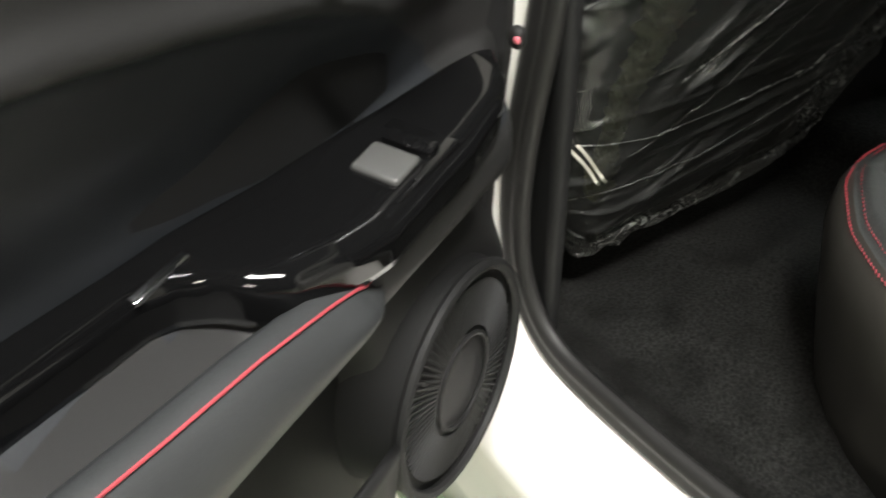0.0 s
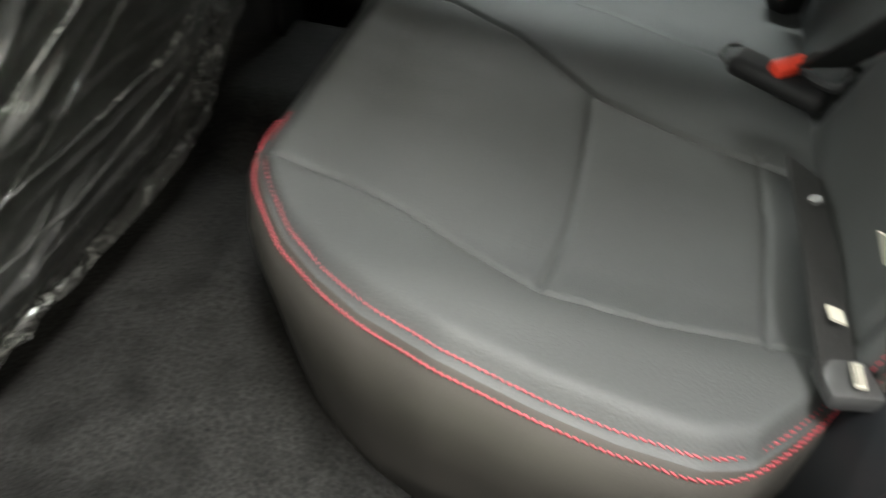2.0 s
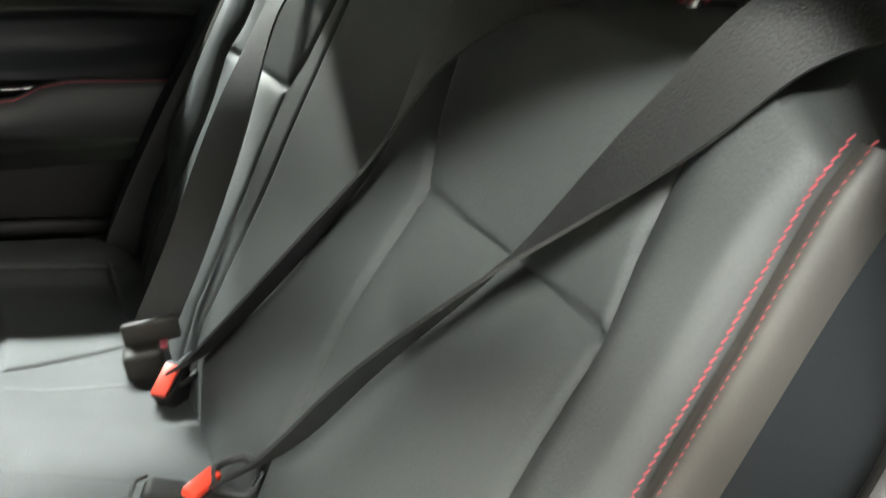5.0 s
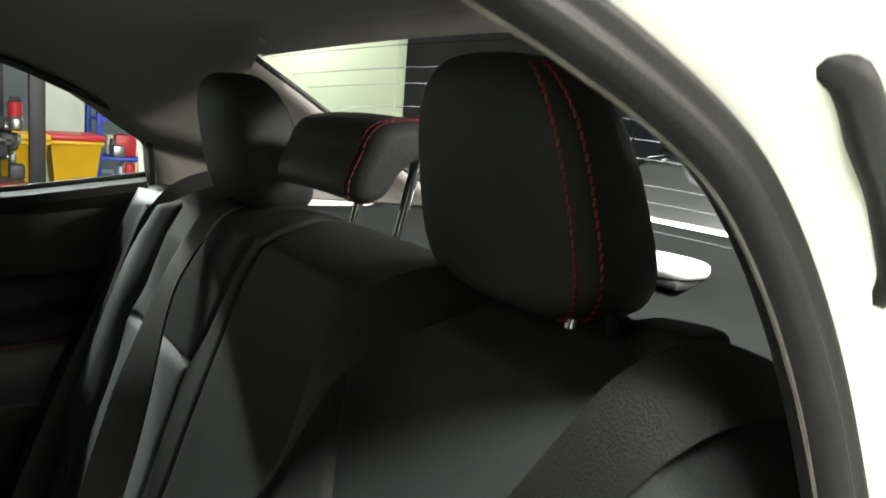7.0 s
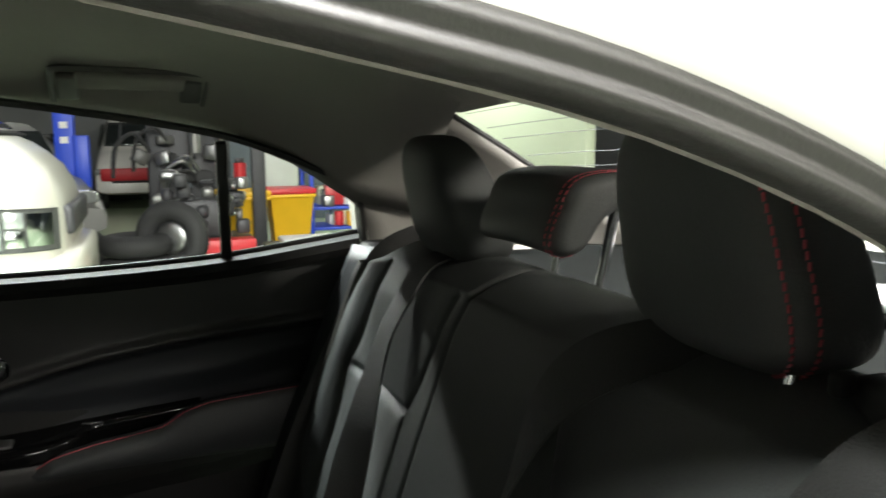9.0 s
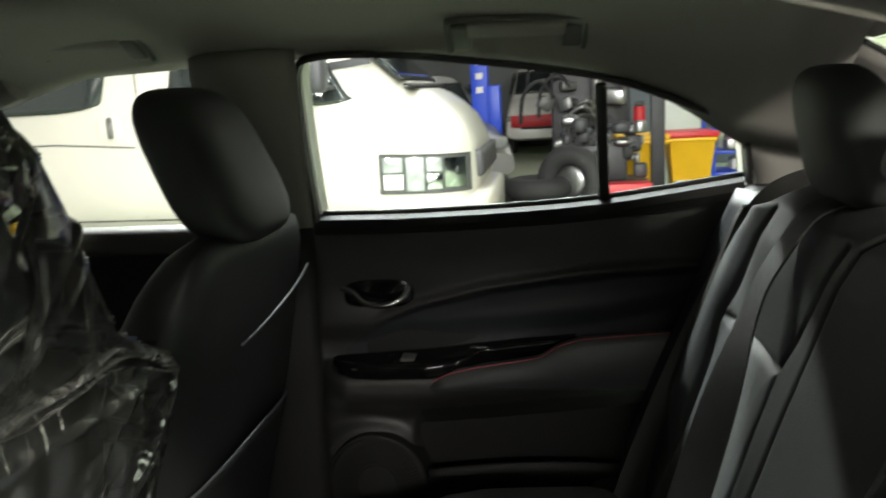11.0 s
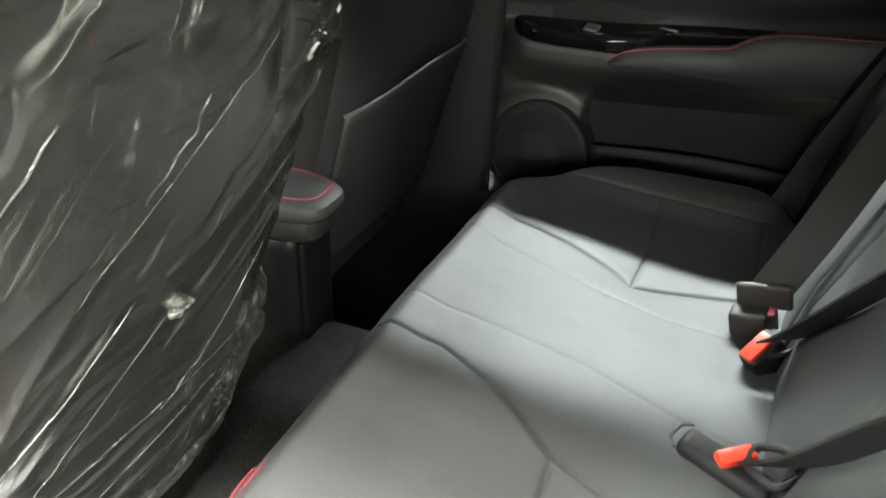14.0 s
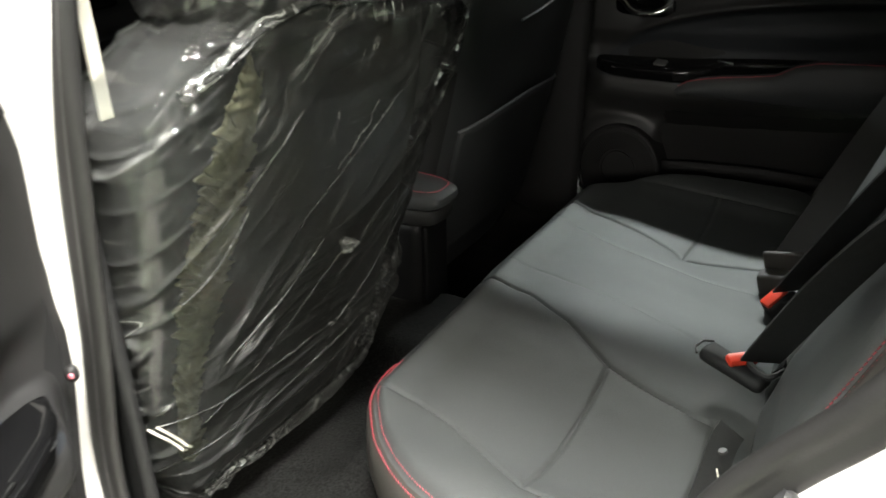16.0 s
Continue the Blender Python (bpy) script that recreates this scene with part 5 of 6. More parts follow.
def rear_door(label):
    door = thing("rear_door", label, "car door", "rear doors")
    split_parts(grid(trim_pt, 140, 130), door_region, {"upper": ("trim_panel", PLASTIC_SOFT, "black moulded door trim"), "insert": ("trim_insert", TRIM, "dark blue-black sunk insert"), "lower": ("trim_lower", PLASTIC, "black lower door trim")}, door)
    part("door_core", box((.745, .255, .62), (.04, .81, .60), .01), PLASTIC, door)
    part("door_edge", loft([[Vector((x, lerp(z, FRONT) - .02 + dy, z)) for x, dy in ((.705, 0), (.712, .012), (.755, .014), (.768, .0), (.755, -.02), (.712, -.02))] for z in [.335 + .0305 * k for k in range(21)]]), PLASTIC, door)
    part("outer_skin", grid(lambda u, v: Vector((.785 - .03 * (2 * v - 1) ** 2, .675 - (.80 - .16 * smooth(.55, 0, v)) * u, .24 + .68 * v)), 10, 10), PAINT, door, "white painted outer skin", smooth="all").modifiers.new("t", "SOLIDIFY").thickness = .003
    part("waist_roll", sweep(spline(WBOT, 6), [(-.022, .012), (-.008, .022), (.006, .018), (.012, .0), (.004, -.012), (-.018, -.008)], Vector((0, 0, 1))), PLASTIC, door, "soft sill roll under the window")
    part("window_seal", tube([p + Vector((.008, 0, .014)) for p in spline(WBOT, 6)], .006, 8), RUBBER, door)
    fr = spline(WTOP, 6)
    part("window_frame", sweep(fr, [(-.001, -.010), (.007, -.012), (.010, .0), (.007, .012), (-.001, .010)], lambda i: fr[i] - Vector((.62, .28, 1.02))), RUBBER, door, "black window frame")
    part("outer_frame", sweep([p + Vector((.03, 0, .012)) for p in fr], [(-.004, -.02), (.022, -.02), (.026, .012), (-.004, .012)], lambda i: fr[i] - Vector((.62, .28, 1.02))), PAINT, door, "white painted window frame")
    part("divider", box(None, (.016, .019, .225), .004, 2, pose(.650, .110, 1.072, 0, -22, 0) @ pose(0, 0, 0, -2, 0, 0)), RUBBER, door, "black window divider bar")
    loop_w, low = spline(WTOP, 4), spline(WBOT, 8)

    def pane(u, v):
        a = loop_w[round(u * (len(loop_w) - 1))]
        k = min(len(low) - 1, max(0, round((len(low) - 1) * lerp(-a.y, [(-.64, 0), (.122, 1)]))))
        q = low[k].lerp(a, v)
        return Vector((q.x + .012, q.y, q.z))

    gl = part("window_pane", grid(pane, len(loop_w) - 1, 2), GLASS, door, "clear window pane")
    gl.visible_shadow = False
    h = part("handle_recess", super_blob((.706, .522, .814), (.008, .068, .028), .5, .7, 28, 10), PIANO, door, "dark handle recess")
    part("pull_handle", tube(spline([(.690, .59, .828), (.684, .565, .820), (.674, .545, .805), (.668, .52, .799), (.670, .49, .802), (.678, .468, .814), (.686, .462, .830)], 6), .0062, 10), CHROME, h, "chrome inside door handle")

    def gloss(u, v):
        y = .612 - .452 * u
        edge = lerp(y, ((.16, .7115), (.325, .7095), (.340, .704), (.352, .690), (.360, .670), (.372, .658), (.40, .647), (.43, .641), (.52, .645), (.565, .650), (.595, .664), (.612, .680)))
        inner = lerp(y, ((.16, .730), (.36, .722), (.47, .708), (.575, .692), (.60, .686), (.612, .682)))
        top = armrest_z(y) + .024
        if v < .75:
            k = v / .75
            return Vector((inner + (edge - inner) * k, y, top - .006 * k - .004 * smooth(.85, 1, k)))
        k = (v - .75) / .25
        return Vector((edge + .004 * k, y, top - .010 - .022 * k))

    gt = part("gloss_trim", grid(gloss, 150, 20), PIANO, door, "gloss black armrest trim", smooth="all")
    gt.modifiers.new("t", "SOLIDIFY").thickness = .004
    az = armrest_z(.475) + .026
    sw = part("switch_plate", box(None, (.046, .068, .004), .002, 2, pose(.668, .476, az - .004, 0, -5, 0)), PIANO, door, "window switch surround")
    part("window_switch", box(None, (.030, .025, .006), .0025, 3, pose(.667, .466, az + .000, 4, -5, 0)), KEYGREY, sw, "grey window switch")
    part("switch_lip", box(None, (.034, .012, .007), .003, 2, pose(.667, .491, az - .001, 8, -5, 0)), PIANO, sw)
    # glints on the gloss trim and cup rim, drawn as small bright parts
    part("end_glint", box(None, (.004, .042, .006), .0015, 2, pose(.6475, .548, armrest_z(.548) + .013, 0, 20, -4)), KEYGREY, gt, "bevelled end of the trim")
    part("chrome_insert", box(None, (.005, .034, .004), .001, 2, pose(.705, .338, armrest_z(.338) + .0225, 4, -14, 0)), CHROME, gt, "chrome pull insert")
    part("cup_line", tube([(.7115, y, armrest_z(y) + .0165) for y in (.20, .23, .258, .28, .30)], .0012, 6), CHROME, gt, "thin bright line on the cup rim")
    ys = [.436 - .556 * i / 64 for i in range(65)]

    def pad_ring(i, y):
        k = math.sin(min(1.0, (i + .3) / 5) * math.pi / 2)
        zs = lerp(y, ((-.12, .758), (.0, .748), (.10, .741), (.15, .737), (.19, .726), (.225, .704), (.28, .695), (.33, .688), (.38, .677), (.40, .671), (.425, .655), (.455, .636)))
        zc = armrest_z(y) - .02
        f = min(-.030, .640 - zs)
        out = [(.672, -.016), (.664, -.004), (.655, .003), (.645, 0), (.637, -.012), (.633, f * .5), (.637, f * .85), (.655, f), (.700, f * 1.04)]
        return [Vector((.672 + (x - .672) * (.3 + .7 * k), y, zc + (zs + dz - zc) * k)) for x, dz in out]

    pad = part("armrest_pad", loft([pad_ring(i, y) for i, y in enumerate(ys)]), LEATHER_DARK, door, "padded armrest", smooth="all")
    pts = [pad_ring(i, y)[3] + Vector((-.0008, 0, .0008)) for i, y in enumerate(ys) if i > 0]
    part("stitch_line", tube(pts, .0009, 6), THREAD, pad, "red stitching line")
    n = 40
    sy, sz, sr = .544, .437, .096
    ring = [Vector((.672, sy + sr * math.cos(2 * math.pi * i / n), sz + sr * 1.08 * math.sin(2 * math.pi * i / n))) for i in range(n)]
    sp = part("speaker", tube(ring, .005, 8, True, side=(1, 0, 0)), PLASTIC, door, "round speaker rim")
    part("speaker_bowl", loft([[Vector((x, sy + r * math.cos(2 * math.pi * i / n), sz + r * 1.08 * math.sin(2 * math.pi * i / n))) for i in range(n)] for x, r in ((.673, .097), (.700, .100), (.735, .104))], caps=False), PLASTIC, sp, smooth="all")
    part("grille", grid(lambda u, v: Vector((.680 - .006 * (1 - v * v), sy + .098 * v * math.cos(2 * math.pi * u), sz + .106 * v * math.sin(2 * math.pi * u))), 40, 12, True), PLASTIC, sp)
    for k in range(84):
        a = 2 * math.pi * k / 84
        c, s = math.cos(a), math.sin(a)
        part("grille_rib", tube([(.672, sy + .046 * c, sz + .050 * s), (.6735, sy + .084 * c, sz + .090 * s)], .0013, 5, side=(1, 0, 0)), PLASTIC, sp)
    part("dust_cap", tube([Vector((.671, sy + .040 * math.cos(2 * math.pi * i / 28), sz + .044 * math.sin(2 * math.pi * i / 28))) for i in range(28)], .002, 6, True, side=(1, 0, 0)), PLASTIC, sp)
    part("door_pocket", grid(lambda u, v: Vector((.690 - .022 * v - .006 * math.sin(math.pi * u), .44 - .50 * u, .35 + .13 * v + .02 * math.sin(math.pi * u) * v)), 24, 8), PLASTIC, door, "moulded door pocket", smooth="all").modifiers.new("t", "SOLIDIFY").thickness = .006
    return door


far_door = rear_door("closed rear door with black trim and clear window")
near_door = copy_thing(far_door, Matrix())
tagged(near_door, "wide-open rear door with black trim and red-stitched armrest", "car door")
PIVOT, SWING = Vector((-.735, .675, 0)), -64.6
MIRROR = Matrix.Diagonal((-1, 1, 1, 1))
near_door.matrix_basis = Matrix.Translation((-.721, .671, .021)) @ pose(0, 0, 0, 0, 0, SWING) @ Matrix.Translation(-PIVOT) @ MIRROR


# ---- beyond the windows ----
tagged(part("wall_panel", box((12.5, -4.3, 1.4), (11.0, .12, 3.2), .01), BOARD), "pale green partition wall behind the car", "wall", kind="structure")
van = thing("van", "white high-roof delivery van parked beside the car", "van")
VX = 4.3


def van_ring(y, w0, w1, z0, z1, n=40):
    out = []
    for i in range(n):
        a = 2 * math.pi * i / n
        c, s = math.cos(a), math.sin(a)
        zz = (z0 + z1) / 2 + (z1 - z0) / 2 * math.copysign(abs(s) ** .35, s)
        k = (zz - z0) / (z1 - z0)
        out.append(Vector(((w0 + w1) / 2 + (w1 - w0) / 2 * math.copysign(abs(c) ** .3, c) * (1 - .10 * smooth(.55, 1, k)), y, zz)))
    return out


INSET = ((.70, .36), (.73, .22), (.80, .12), (.90, .06), (1.0, .03), (1.12, .01), (1.31, 0), (9, 0))
ROOFLINE = ((.70, .80), (.73, .90), (.80, 1.02), (.90, 1.11), (1.0, 1.18), (1.12, 1.235), (1.31, 1.41), (1.6, 1.68), (1.85, 1.88), (2.2, 2.05), (3.0, 2.14), (5.6, 2.12))
part("body", loft([van_ring(y, VX + lerp(y, INSET), VX + 1.88 - lerp(y, INSET), .30, zt, 64) for y, zt in ROOFLINE]), VAN_PAINT, van, "white painted body", smooth="all")


def side(y, z, off=0.0):
    """A point on the side of the van that faces the car."""
    top = lerp(y, ROOFLINE)
    k = (z - .30) / (top - .30)
    mid = VX + .94
    hw = .94 - lerp(y, INSET)
    s = max(-1.0, min(1.0, 2 * k - 1))
    c = max(0.0, 1 - abs(s) ** (2 / .35)) ** .5
    return Vector((mid - hw * c ** .3 * (1 - .10 * smooth(.55, 1, k)) - off, y, z))


def pane_on_van(name, corners, mat, label, off=.004, n=14):
    """A pane between four (y, z) corners that follows the side of the van."""
    (a, b), (c, d) = corners[:2], corners[2:]

    def f(u, v):
        y = (a[0] * (1 - u) + b[0] * u) * (1 - v) + (d[0] * (1 - u) + c[0] * u) * v
        z = (a[1] * (1 - u) + b[1] * u) * (1 - v) + (d[1] * (1 - u) + c[1] * u) * v
        r = .05 * (abs(2 * u - 1) ** 6) * (2 * v - 1) * abs(2 * v - 1) ** 3
        return side(y, z - r, off)

    ob = part(name, grid(f, n, n), mat, van, label, smooth="all")
    ob.modifiers.new("t", "SOLIDIFY").thickness = .008
    return ob


pane_on_van("side_window", ((4.9, 1.17), (3.14, 1.165), (3.02, 1.62), (4.9, 1.62)), TINT, "dark side window")
fw = pane_on_van("side_window", ((2.66, 1.20), (1.44, 1.12), (1.66, 1.50), (2.60, 1.60)), TINT, "dark front side window")
# white strip stands in for a reflection on the window
part("cabin_glimpse", box((VX + .02, 2.46, 1.35), (.01, .26, .05), .004), PAPER, fw, "pale strip seen in the glass")
part("windscreen", grid(lambda u, v: Vector((VX + .14 + 1.60 * u, 1.15 + .66 * v, lerp(1.15 + .66 * v, ROOFLINE) + .008)), 10, 10), TINT, van, "dark sloping windscreen", smooth="all").modifiers.new("t", "SOLIDIFY").thickness = .01
part("wiper_cowl", box((VX + .94, 1.10, 1.232), (1.66, .07, .02), .006, 2, pose(0, 0, 0, 18, 0, 0)), PLASTIC, van, "black cowl below the windscreen")


def seam(name, pts, r=.005, mat=None):
    return part(name, tube([side(y, z, -.001) for y, z in pts], r, 6), mat or DARK, van)


seam("bonnet_seam", [(1.151, 1.16), (1.12, 1.03), (1.09, .92), (1.071, .82)])
seam("door_seam", [(2.88, 1.9), (2.88, 1.4), (2.88, .923), (2.94, .45)], .004)
seam("door_seam", [(1.30, .56), (1.36, .70), (1.36, .95), (1.33, 1.10)], .003, KEYGREY)
seam("waist_crease", [(4.9, .965), (3.5, .965), (2.93, .925)], .006, KEYGREY)
seam("rub_strip", [(4.9, .44), (3.0, .43), (1.9, .42), (1.3, .43)], .006)
hc = part("handle_recess", super_blob(side(3.10, 1.055), (.012, .085, .085), .5, .7, 24, 12), VAN_PAINT, van, "scooped handle recess")
part("door_handle", box((VX - .016, 3.08, 1.06), (.03, .035, .14), .012, 3), KEYGREY, hc, "grey door handle")
# the handle's highlight, drawn as a thin chrome strip
part("handle_shine", box((VX - .033, 3.07, 1.06), (.004, .010, .12), .001), CHROME, hc)
# headlamp
def lens(u, v, off=0.0):
    y = 1.295 - .56 * u
    z = (.56 - .012 * u) + (.25 - .01 * u) * v
    p = side(y, max(.34, z), 0)
    return Vector((VX + lerp(y, INSET) - .008 - off, y, z))


lampm = part("headlamp", grid(lambda u, v: lens(u, v), 24, 8), KEYGREY, van, "clear wrap-round headlamp", smooth="all")
part("lamp_frame", tube([lens(u, v, .004) for u, v in [(i / 10, 0) for i in range(11)] + [(1, j / 5) for j in range(1, 6)] + [(1 - i / 10, 1) for i in range(1, 11)] + [(0, 1 - j / 5) for j in range(1, 5)]], .003, 6, True), DARK, lampm, "dark lamp surround")
for u0, u1, v0, v1, mt in ((.04, .26, .10, .48, PAPER), (.04, .26, .54, .92, LENS), (.30, .50, .06, .92, LENS), (.53, .70, .10, .50, CHROME), (.53, .70, .55, .92, LENS), (.73, .95, .12, .9, CHROME)):
    part("reflector", grid(lambda a, b: lens(u0 + (u1 - u0) * a, v0 + (v1 - v0) * b, .004 + .010 * math.sin(math.pi * a) * math.sin(math.pi * b)), 8, 8), mt, lampm, smooth="all")
for u in (.28, .515, .715):
    part("lamp_rib", tube([lens(u, .04 + .23 * j, .012) for j in range(5)], .003, 6), KEYGREY, lampm)
lc = part("lens_cover", grid(lambda u, v: lens(u, v, .022 * min(1, 12 * u, 12 * (1 - u))), 24, 6), GLASS, lampm, "clear lens cover", smooth="all")
lc.visible_shadow = False
part("bumper", loft([van_ring(y, VX + max(-.01, i), VX + 1.88 - max(-.01, i), .24, .535, 40) for y, i in ((.60, .45), (.64, .25), (.70, .12), (.82, .03), (1.0, -.01), (1.32, -.01))]), VAN_PAINT, van, "white bumper", smooth="all")
part("grille", box((VX + .94, .70, .70), (1.2, .08, .18), .03, 3), DARK, van, "dark grille")
mr = part("mirror", super_blob((VX - .20, 1.60, 1.33), (.08, .06, .12), .5, .6, 20, 12), DARK, van, "black door mirror")
part("mirror_glass", super_blob((VX - .20, 1.655, 1.33), (.06, .008, .09), .4, .5, 16, 8), CHROME, mr)
part("mirror_arm", box((VX - .08, 1.56, 1.24), (.2, .03, .03), .01), DARK, mr)
part("sticker", box((VX + .05, 1.48, 1.385), (.004, .32, .05), 0, 1, pose(0, 0, 0, -6, 0, 0)), DARK, van, smooth=False)
for y in (1.95, 4.6):
    wh = part("wheel", tube([Vector((VX + .10, y + .24 * math.cos(2 * math.pi * i / 28), .28 + .24 * math.sin(2 * math.pi * i / 28))) for i in range(28)], .085, 10, True, side=(1, 0, 0)), TYRE, van, "black tyre")
    part("hub_cap", super_blob((VX + .05, y, .28), (.03, .19, .19), .9, .9, 20, 12), SILVER, wh)

lift = thing("car_lift_post", "tall blue steel post of a car lift", "car lift", "lift posts")
part("post", box((0, 0, 1.7), (.22, .20, 3.5), .012), BLUE, lift)
part("carriage", box((.0, -.16, .95), (.26, .16, .6), .02), BLUE, lift)
part("base_plate", box((0, 0, 0), (.5, .5, .05), .01), BLUE, lift)
for k in range(4):
    part("label", box((-.115, .0, 1.2 + .16 * k), (.004, .08, .07), 0), PAPER, lift, smooth=False)
lift.matrix_basis = pose(9.0, 1.05, GZ + .03)
copy_thing(lift, pose(9.3, 4.6, GZ + .03))


def simple_car(name, label, paint, length, width, height, glass=True, tail=None):
    """A plain far-off car, nose to -y."""
    c = thing(name, label, "car")
    prof = ((-.5, .30, .55), (-.47, .26, .68), (-.30, .24, .86), (-.2, .24, .92), (-.06, .24, 1.30), (.05, .24, 1.42), (.25, .24, 1.42), (.38, .24, 1.2), (.44, .25, 1.0), (.49, .28, .92), (.5, .3, .7))
    rings = []
    for f, z0, z1 in prof:
        ring = []
        for i in range(36):
            a = 2 * math.pi * i / 36
            cc, s = math.cos(a), math.sin(a)
            zz = (z0 + z1 * height / 1.42) / 2 + (z1 * height / 1.42 - z0) / 2 * math.copysign(abs(s) ** .4, s)
            ring.append(Vector((width / 2 * math.copysign(abs(cc) ** .35, cc) * (1 - .22 * smooth(.9, 1.4, zz)), f * length, zz)))
        rings.append(ring)
    part("body", loft(rings), paint, c)
    part("windscreen", grid(lambda u, v: Vector(((u - .5) * width * .78 * (1 - .15 * v), length * (-.195 + .13 * v) - .02, (.93 + .36 * v) * height / 1.42 + .02)), 6, 6), TINT, c).modifiers.new("t", "SOLIDIFY").thickness = .02
    part("rear_screen", grid(lambda u, v: Vector(((u - .5) * width * .76 * (1 - .15 * v), length * (.45 - .10 * v) + .03, (1.0 + .30 * v) * height / 1.42 + .03)), 6, 6), TINT, c).modifiers.new("t", "SOLIDIFY").thickness = .02
    part("grille", box((0, -.5 * length, .55), (width * .55, .05, .16), .02), DARK, c)
    for s in (-1, 1):
        part("headlamp", super_blob((s * width * .38, -.475 * length, .66), (.16, .08, .07), .6, .6, 18, 10), LENS, c)
        part("side_window", grid(lambda u, v: Vector((s * (width / 2 * (.985 - .15 * v)), length * (-.12 + .42 * u - .04 * v * (1 if u > .5 else -1)), (.95 + .33 * v) * height / 1.42)), 6, 4), TINT, c).modifiers.new("t", "SOLIDIFY").thickness = .02
        for f in (-.31, .31):
            part("wheel", tube([Vector((s * (width / 2 - .09), f * length + .24 * math.cos(2 * math.pi * i / 24), .30 + .24 * math.sin(2 * math.pi * i / 24))) for i in range(24)], .08, 8, True, side=(1, 0, 0)), TYRE, c)
    if tail:
        part("tail_panel", box((0, -.505 * length, .62), (width * .86, .07, .22), .03), tail, c, "red front guard")
    return c


pick = simple_car("off_road_car", "white off-road car with a red guard", PAINT, 3.0, 1.15, 1.68, tail=REDBOX)
pick.matrix_basis = pose(16.0, .5, GZ, 0, 0, -90)
silver = simple_car("silver_car", "silver saloon car with its nose towards the bay", SILVER, 4.2, 1.7, 1.45)
silver.matrix_basis = pose(9.9, 2.0, GZ, 0, 0, -75)
back_car = simple_car("grey_car", "pale grey saloon car parked behind", SILVER, 4.2, 1.7, 1.45)
back_car.matrix_basis = pose(2.6, -5.0, GZ, 0, 0, 170)


def tyre(name, label, big, small):
    t = thing(name, label, "tyre", "loose tyres")
    part("tread", tube([Vector((big * math.cos(2 * math.pi * i / 36), big * math.sin(2 * math.pi * i / 36), 0)) for i in range(36)], small, 12, True, side=(0, 0, 1)), TYRE, t)
    return t


t1 = tyre("tyre", "black tyre lying flat on the floor", .22, .10)
t1.matrix_basis = pose(6.9, .36, GZ + .10)
for m in (pose(7.3, .95, GZ + .10), pose(7.3, .95, GZ + .30), pose(6.9, .36, GZ + .30)):
    copy_thing(t1, m)
t2 = tyre("tyre", "black tyre standing upright against a trolley", .25, .095)
t2.matrix_basis = pose(6.9, .05, GZ + .345, 90, 0, 62)
rim = part("wheel_rim", super_blob((0, 0, 0), (.16, .16, .05), .8, 1, 24, 8), METAL, t2, "grey steel rim")
trolley = thing("engine_stand", "dark engine and parts on a workshop trolley", "trolley")
rnd = random.Random(3)
part("tray", box((7.4, -.25, .22), (.7, .9, .05), .01), DARK, trolley)
for x, y in ((7.1, -.62), (7.1, .12), (7.7, -.62), (7.7, .12)):
    part("leg", box((x, y, .085), (.05, .05, .27), .006), DARK, trolley)
for k in range(46):
    sz = (rnd.uniform(.08, .22), rnd.uniform(.08, .24), rnd.uniform(.06, .2))
    part("engine_part", super_blob((7.4 + rnd.uniform(-.25, .2), -.25 + rnd.uniform(-.40, .40), .28 + rnd.uniform(0, .55)), tuple(v * .42 for v in sz), rnd.uniform(.3, 1), rnd.uniform(.3, 1), 14, 8), (DARK, METAL, DARK, TYRE, SILVER)[k % 5], trolley)
part("engine_block", box((7.45, -.25, .42), (.4, .5, .36), .04), DARK, trolley)
part("red_tray", box((7.05, -.35, .18), (.25, .7, .14), .02), REDBOX, trolley, "red metal tray")


def bin_(name, x, y, mat, label, lid):
    b = thing(name, label, "bin", "wheeled bins")
    part("body", loft([[Vector((x + s * w * a, y + t * w, z)) for s, t in ((-1, -1), (1, -1), (1, 1), (-1, 1))] for z, w, a in ((.02, .18, 1), (.55, .24, 1.1), (.56, .25, 1.1))]), mat, b)
    part("lid", box((x, y, .60), (.60, .54, .06), .02), lid, b)
    part("rim", box((x, y, .55), (.58, .52, .04), .012), mat, b)
    for s in (-1, 1):
        part("wheel", tube([Vector((x + .2, y + s * .16, .02)) + Vector((.05 * math.cos(2 * math.pi * i / 14), 0, .05 * math.sin(2 * math.pi * i / 14))) for i in range(14)], .02, 6, True, side=(0, 1, 0)), TYRE, b)
    return b


bin_("wheeled_bin", 8.2, -.72, YELLOW, "yellow plastic wheeled bin", YELLOW)
bin_("wheeled_bin", 8.4, -1.25, YELLOW, "yellow plastic wheeled bin with a dark red lid", REDBOX)
tagged(part("steel_column", box((7.9, -.86, 1.0), (.12, .14, 2.1), .01), DARK), "dark steel upright beside the bins", "post")
ext = thing("fire_extinguisher", "red fire extinguisher hung by the column", "extinguisher")
part("cylinder", tube([(8.9, -.78, .56), (8.9, -.78, .60), (8.9, -.78, .86), (8.9, -.78, .90)], .07, 14, side=(1, 0, 0)), REDBOX, ext)
part("valve", box((8.9, -.78, .93), (.05, .10, .06), .01), DARK, ext)
part("bracket", box((9.0, -.78, .45), (.06, .06, 1.0), .01), DARK, ext)
rack = thing("storage_rack", "blue steel rack with mixed parts and boxes", "rack")
for x in (8.6, 9.2):
    for y in (-2.6, -1.55):
        part("upright", box((x, y, .72), (.045, .045, 1.55), .004), BLUE, rack)
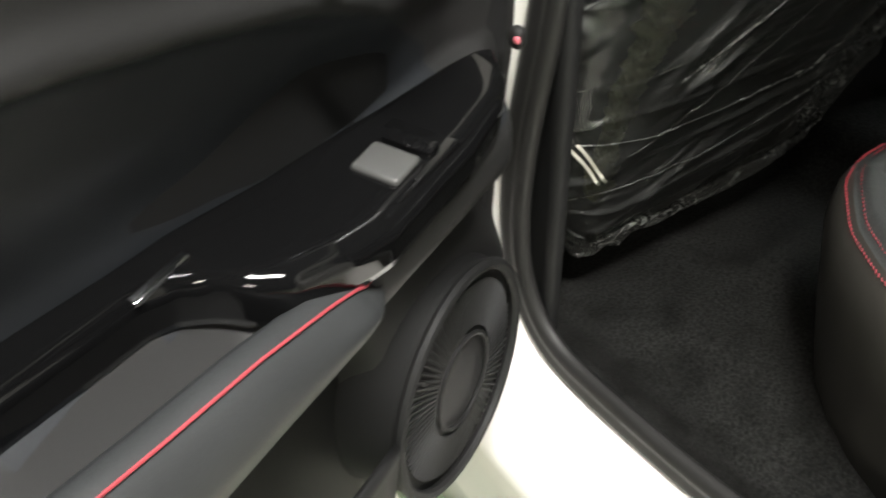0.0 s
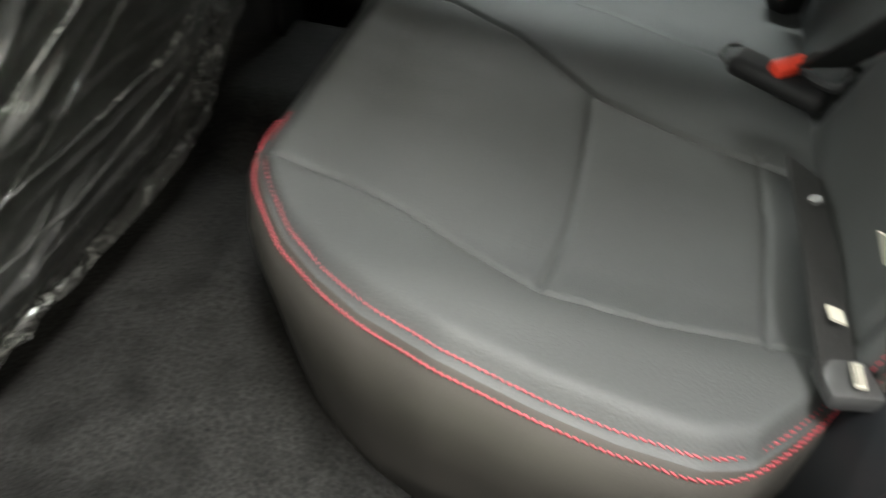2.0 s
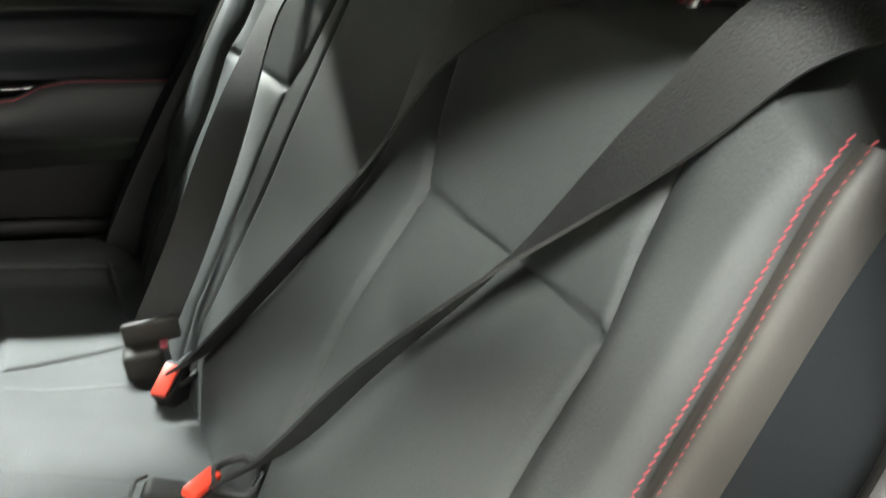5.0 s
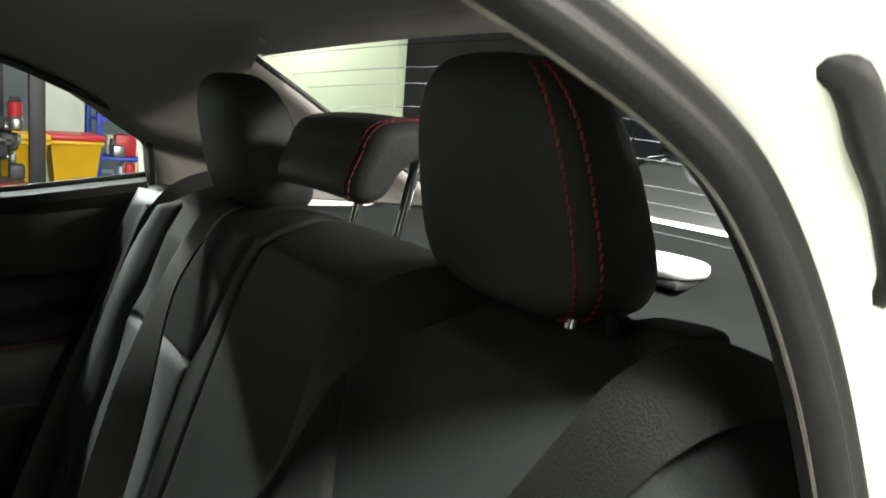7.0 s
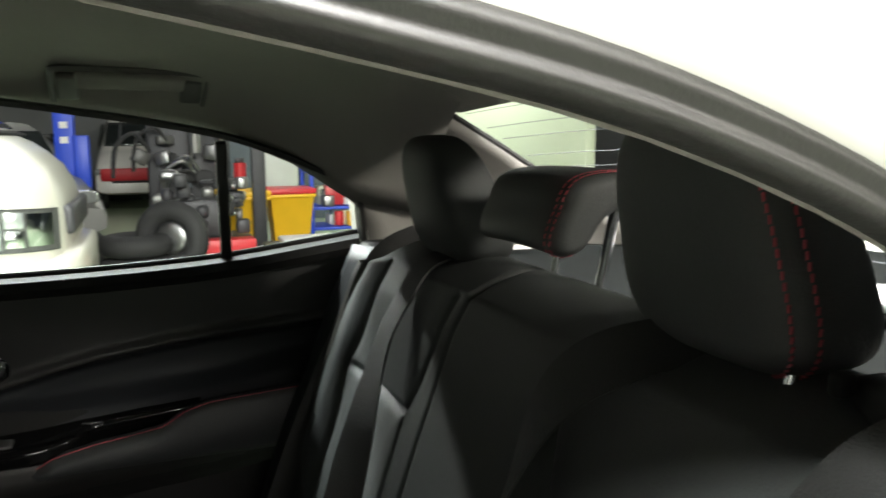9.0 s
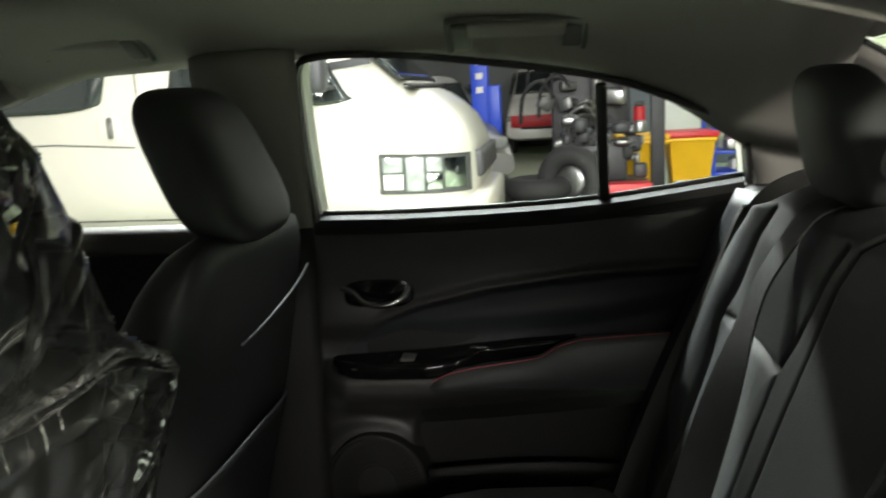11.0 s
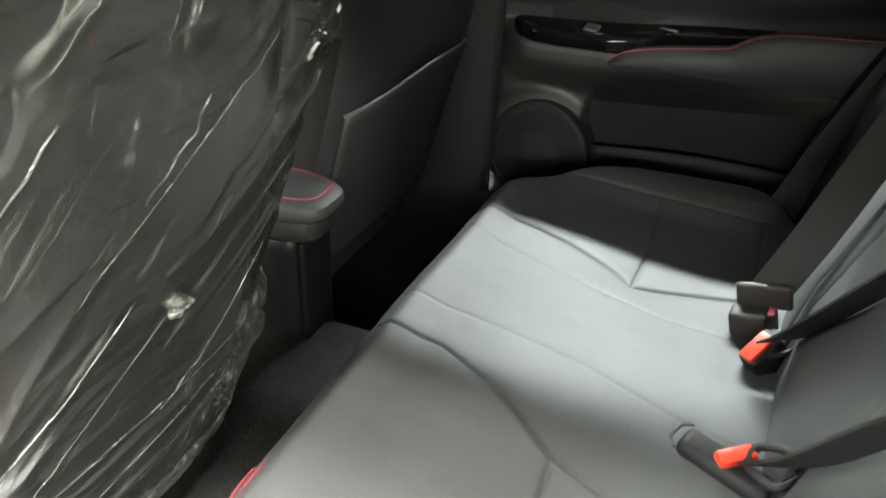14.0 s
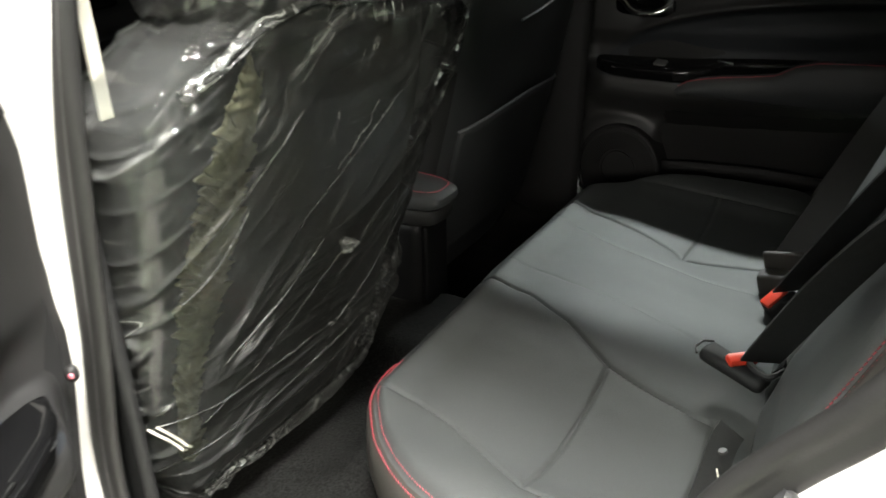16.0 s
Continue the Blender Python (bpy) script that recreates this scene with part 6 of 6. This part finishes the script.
for z in (.12, .36, .78, 1.15):
    part("shelf", box((8.9, -2.08, z), (.62, 1.06, .035), .005), BLUE, rack)
for k in range(26):
    z = (.14, .38, .80, 1.17)[k % 4]
    sz = (rnd.uniform(.12, .3), rnd.uniform(.10, .26), rnd.uniform(.08, .24))
    ob = part("stored_box" if k % 3 else "stored_can", box((8.65 + rnd.uniform(0, .3), -1.65 - rnd.uniform(0, .85), z + sz[2] / 2 + .005), sz, .012) if k % 3 else super_blob((8.65 + rnd.uniform(0, .3), -1.65 - rnd.uniform(0, .85), z + .09), (.06, .06, .09), .3, 1, 16, 8), (BROWN, PAPER, YELLOW, DARK, METAL, REDBOX, BOARD)[k % 7])
    tagged(ob, "stored part or carton on the blue rack", "carton", "stored parts")
tagged(part("white_tray", box((7.0, -1.25, .205), (.5, .62, .05), .03), PAPER), "white plastic tray on a bench", "tray")
tagged(part("work_bench", box((7.0, -1.25, .062), (.6, .9, .22), .02), DARK), "low dark bench under the tray", "bench")
for k in range(7):
    part("curtain_panel", box((11.6, -1.0 - .62 * k, 1.2), (.03 + .02 * (k % 2), .60, 2.5), .008), WALL if k % 2 else WALL_DARK)
for o in [o for o in bpy.data.objects if o.name.startswith("curtain_panel")]:
    tagged(o, "pale hanging curtain panel behind the bins", "curtain", "curtain panels")
for k in range(10):
    tagged(part("wall_strut", box((1.0 + 1.5 * k, YA + .05, 1.6), (.10, .14, 3.4), .01), DARK if k % 3 else METAL), "dark steel strut on the rear wall", "strut", "wall struts")
gen = thing("machine_cabinet", "dark grey machine cabinets along the far side", "cabinet")
for k in range(4):
    part("cabinet", box((11.0 + .5 * k, 2.9 + 1.4 * k, .95), (.6, 1.1, 1.9), .03), WALL_DARK if k % 2 else DARK, gen)

# dark plant behind the engine stand
plant = thing("workshop_press", "dark machine with pipes and hoses behind the tyres", "machine")
part("frame", box((9.6, -.25, .75), (.5, .95, 1.6), .04), DARK, plant)
for k in range(26):
    y, z = -.25 + rnd.uniform(-.5, .6), rnd.uniform(.5, 1.75)
    if k % 3:
        part("machine_part", box((9.25, y, z), (rnd.uniform(.1, .3), rnd.uniform(.06, .25), rnd.uniform(.05, .22)), .02, 2, pose(0, 0, 0, rnd.uniform(-30, 30), 0, rnd.uniform(-20, 20))), (DARK, METAL, TYRE, WALL_DARK, KEYGREY)[k % 5], plant)
    else:
        part("hose", tube(spline([(9.2, y, z), (9.1, y + .15, z + .2), (9.15, y + .35, z + .05), (9.2, y + .4, z - .3)], 6), rnd.uniform(.012, .03), 8), (TYRE, METAL)[k % 2], plant)
part("bright_cylinder", tube([(9.0, -.30, 1.02), (9.0, -.30, 1.38)], .06, 14, side=(1, 0, 0)), SILVER, plant, "bright steel cylinder")
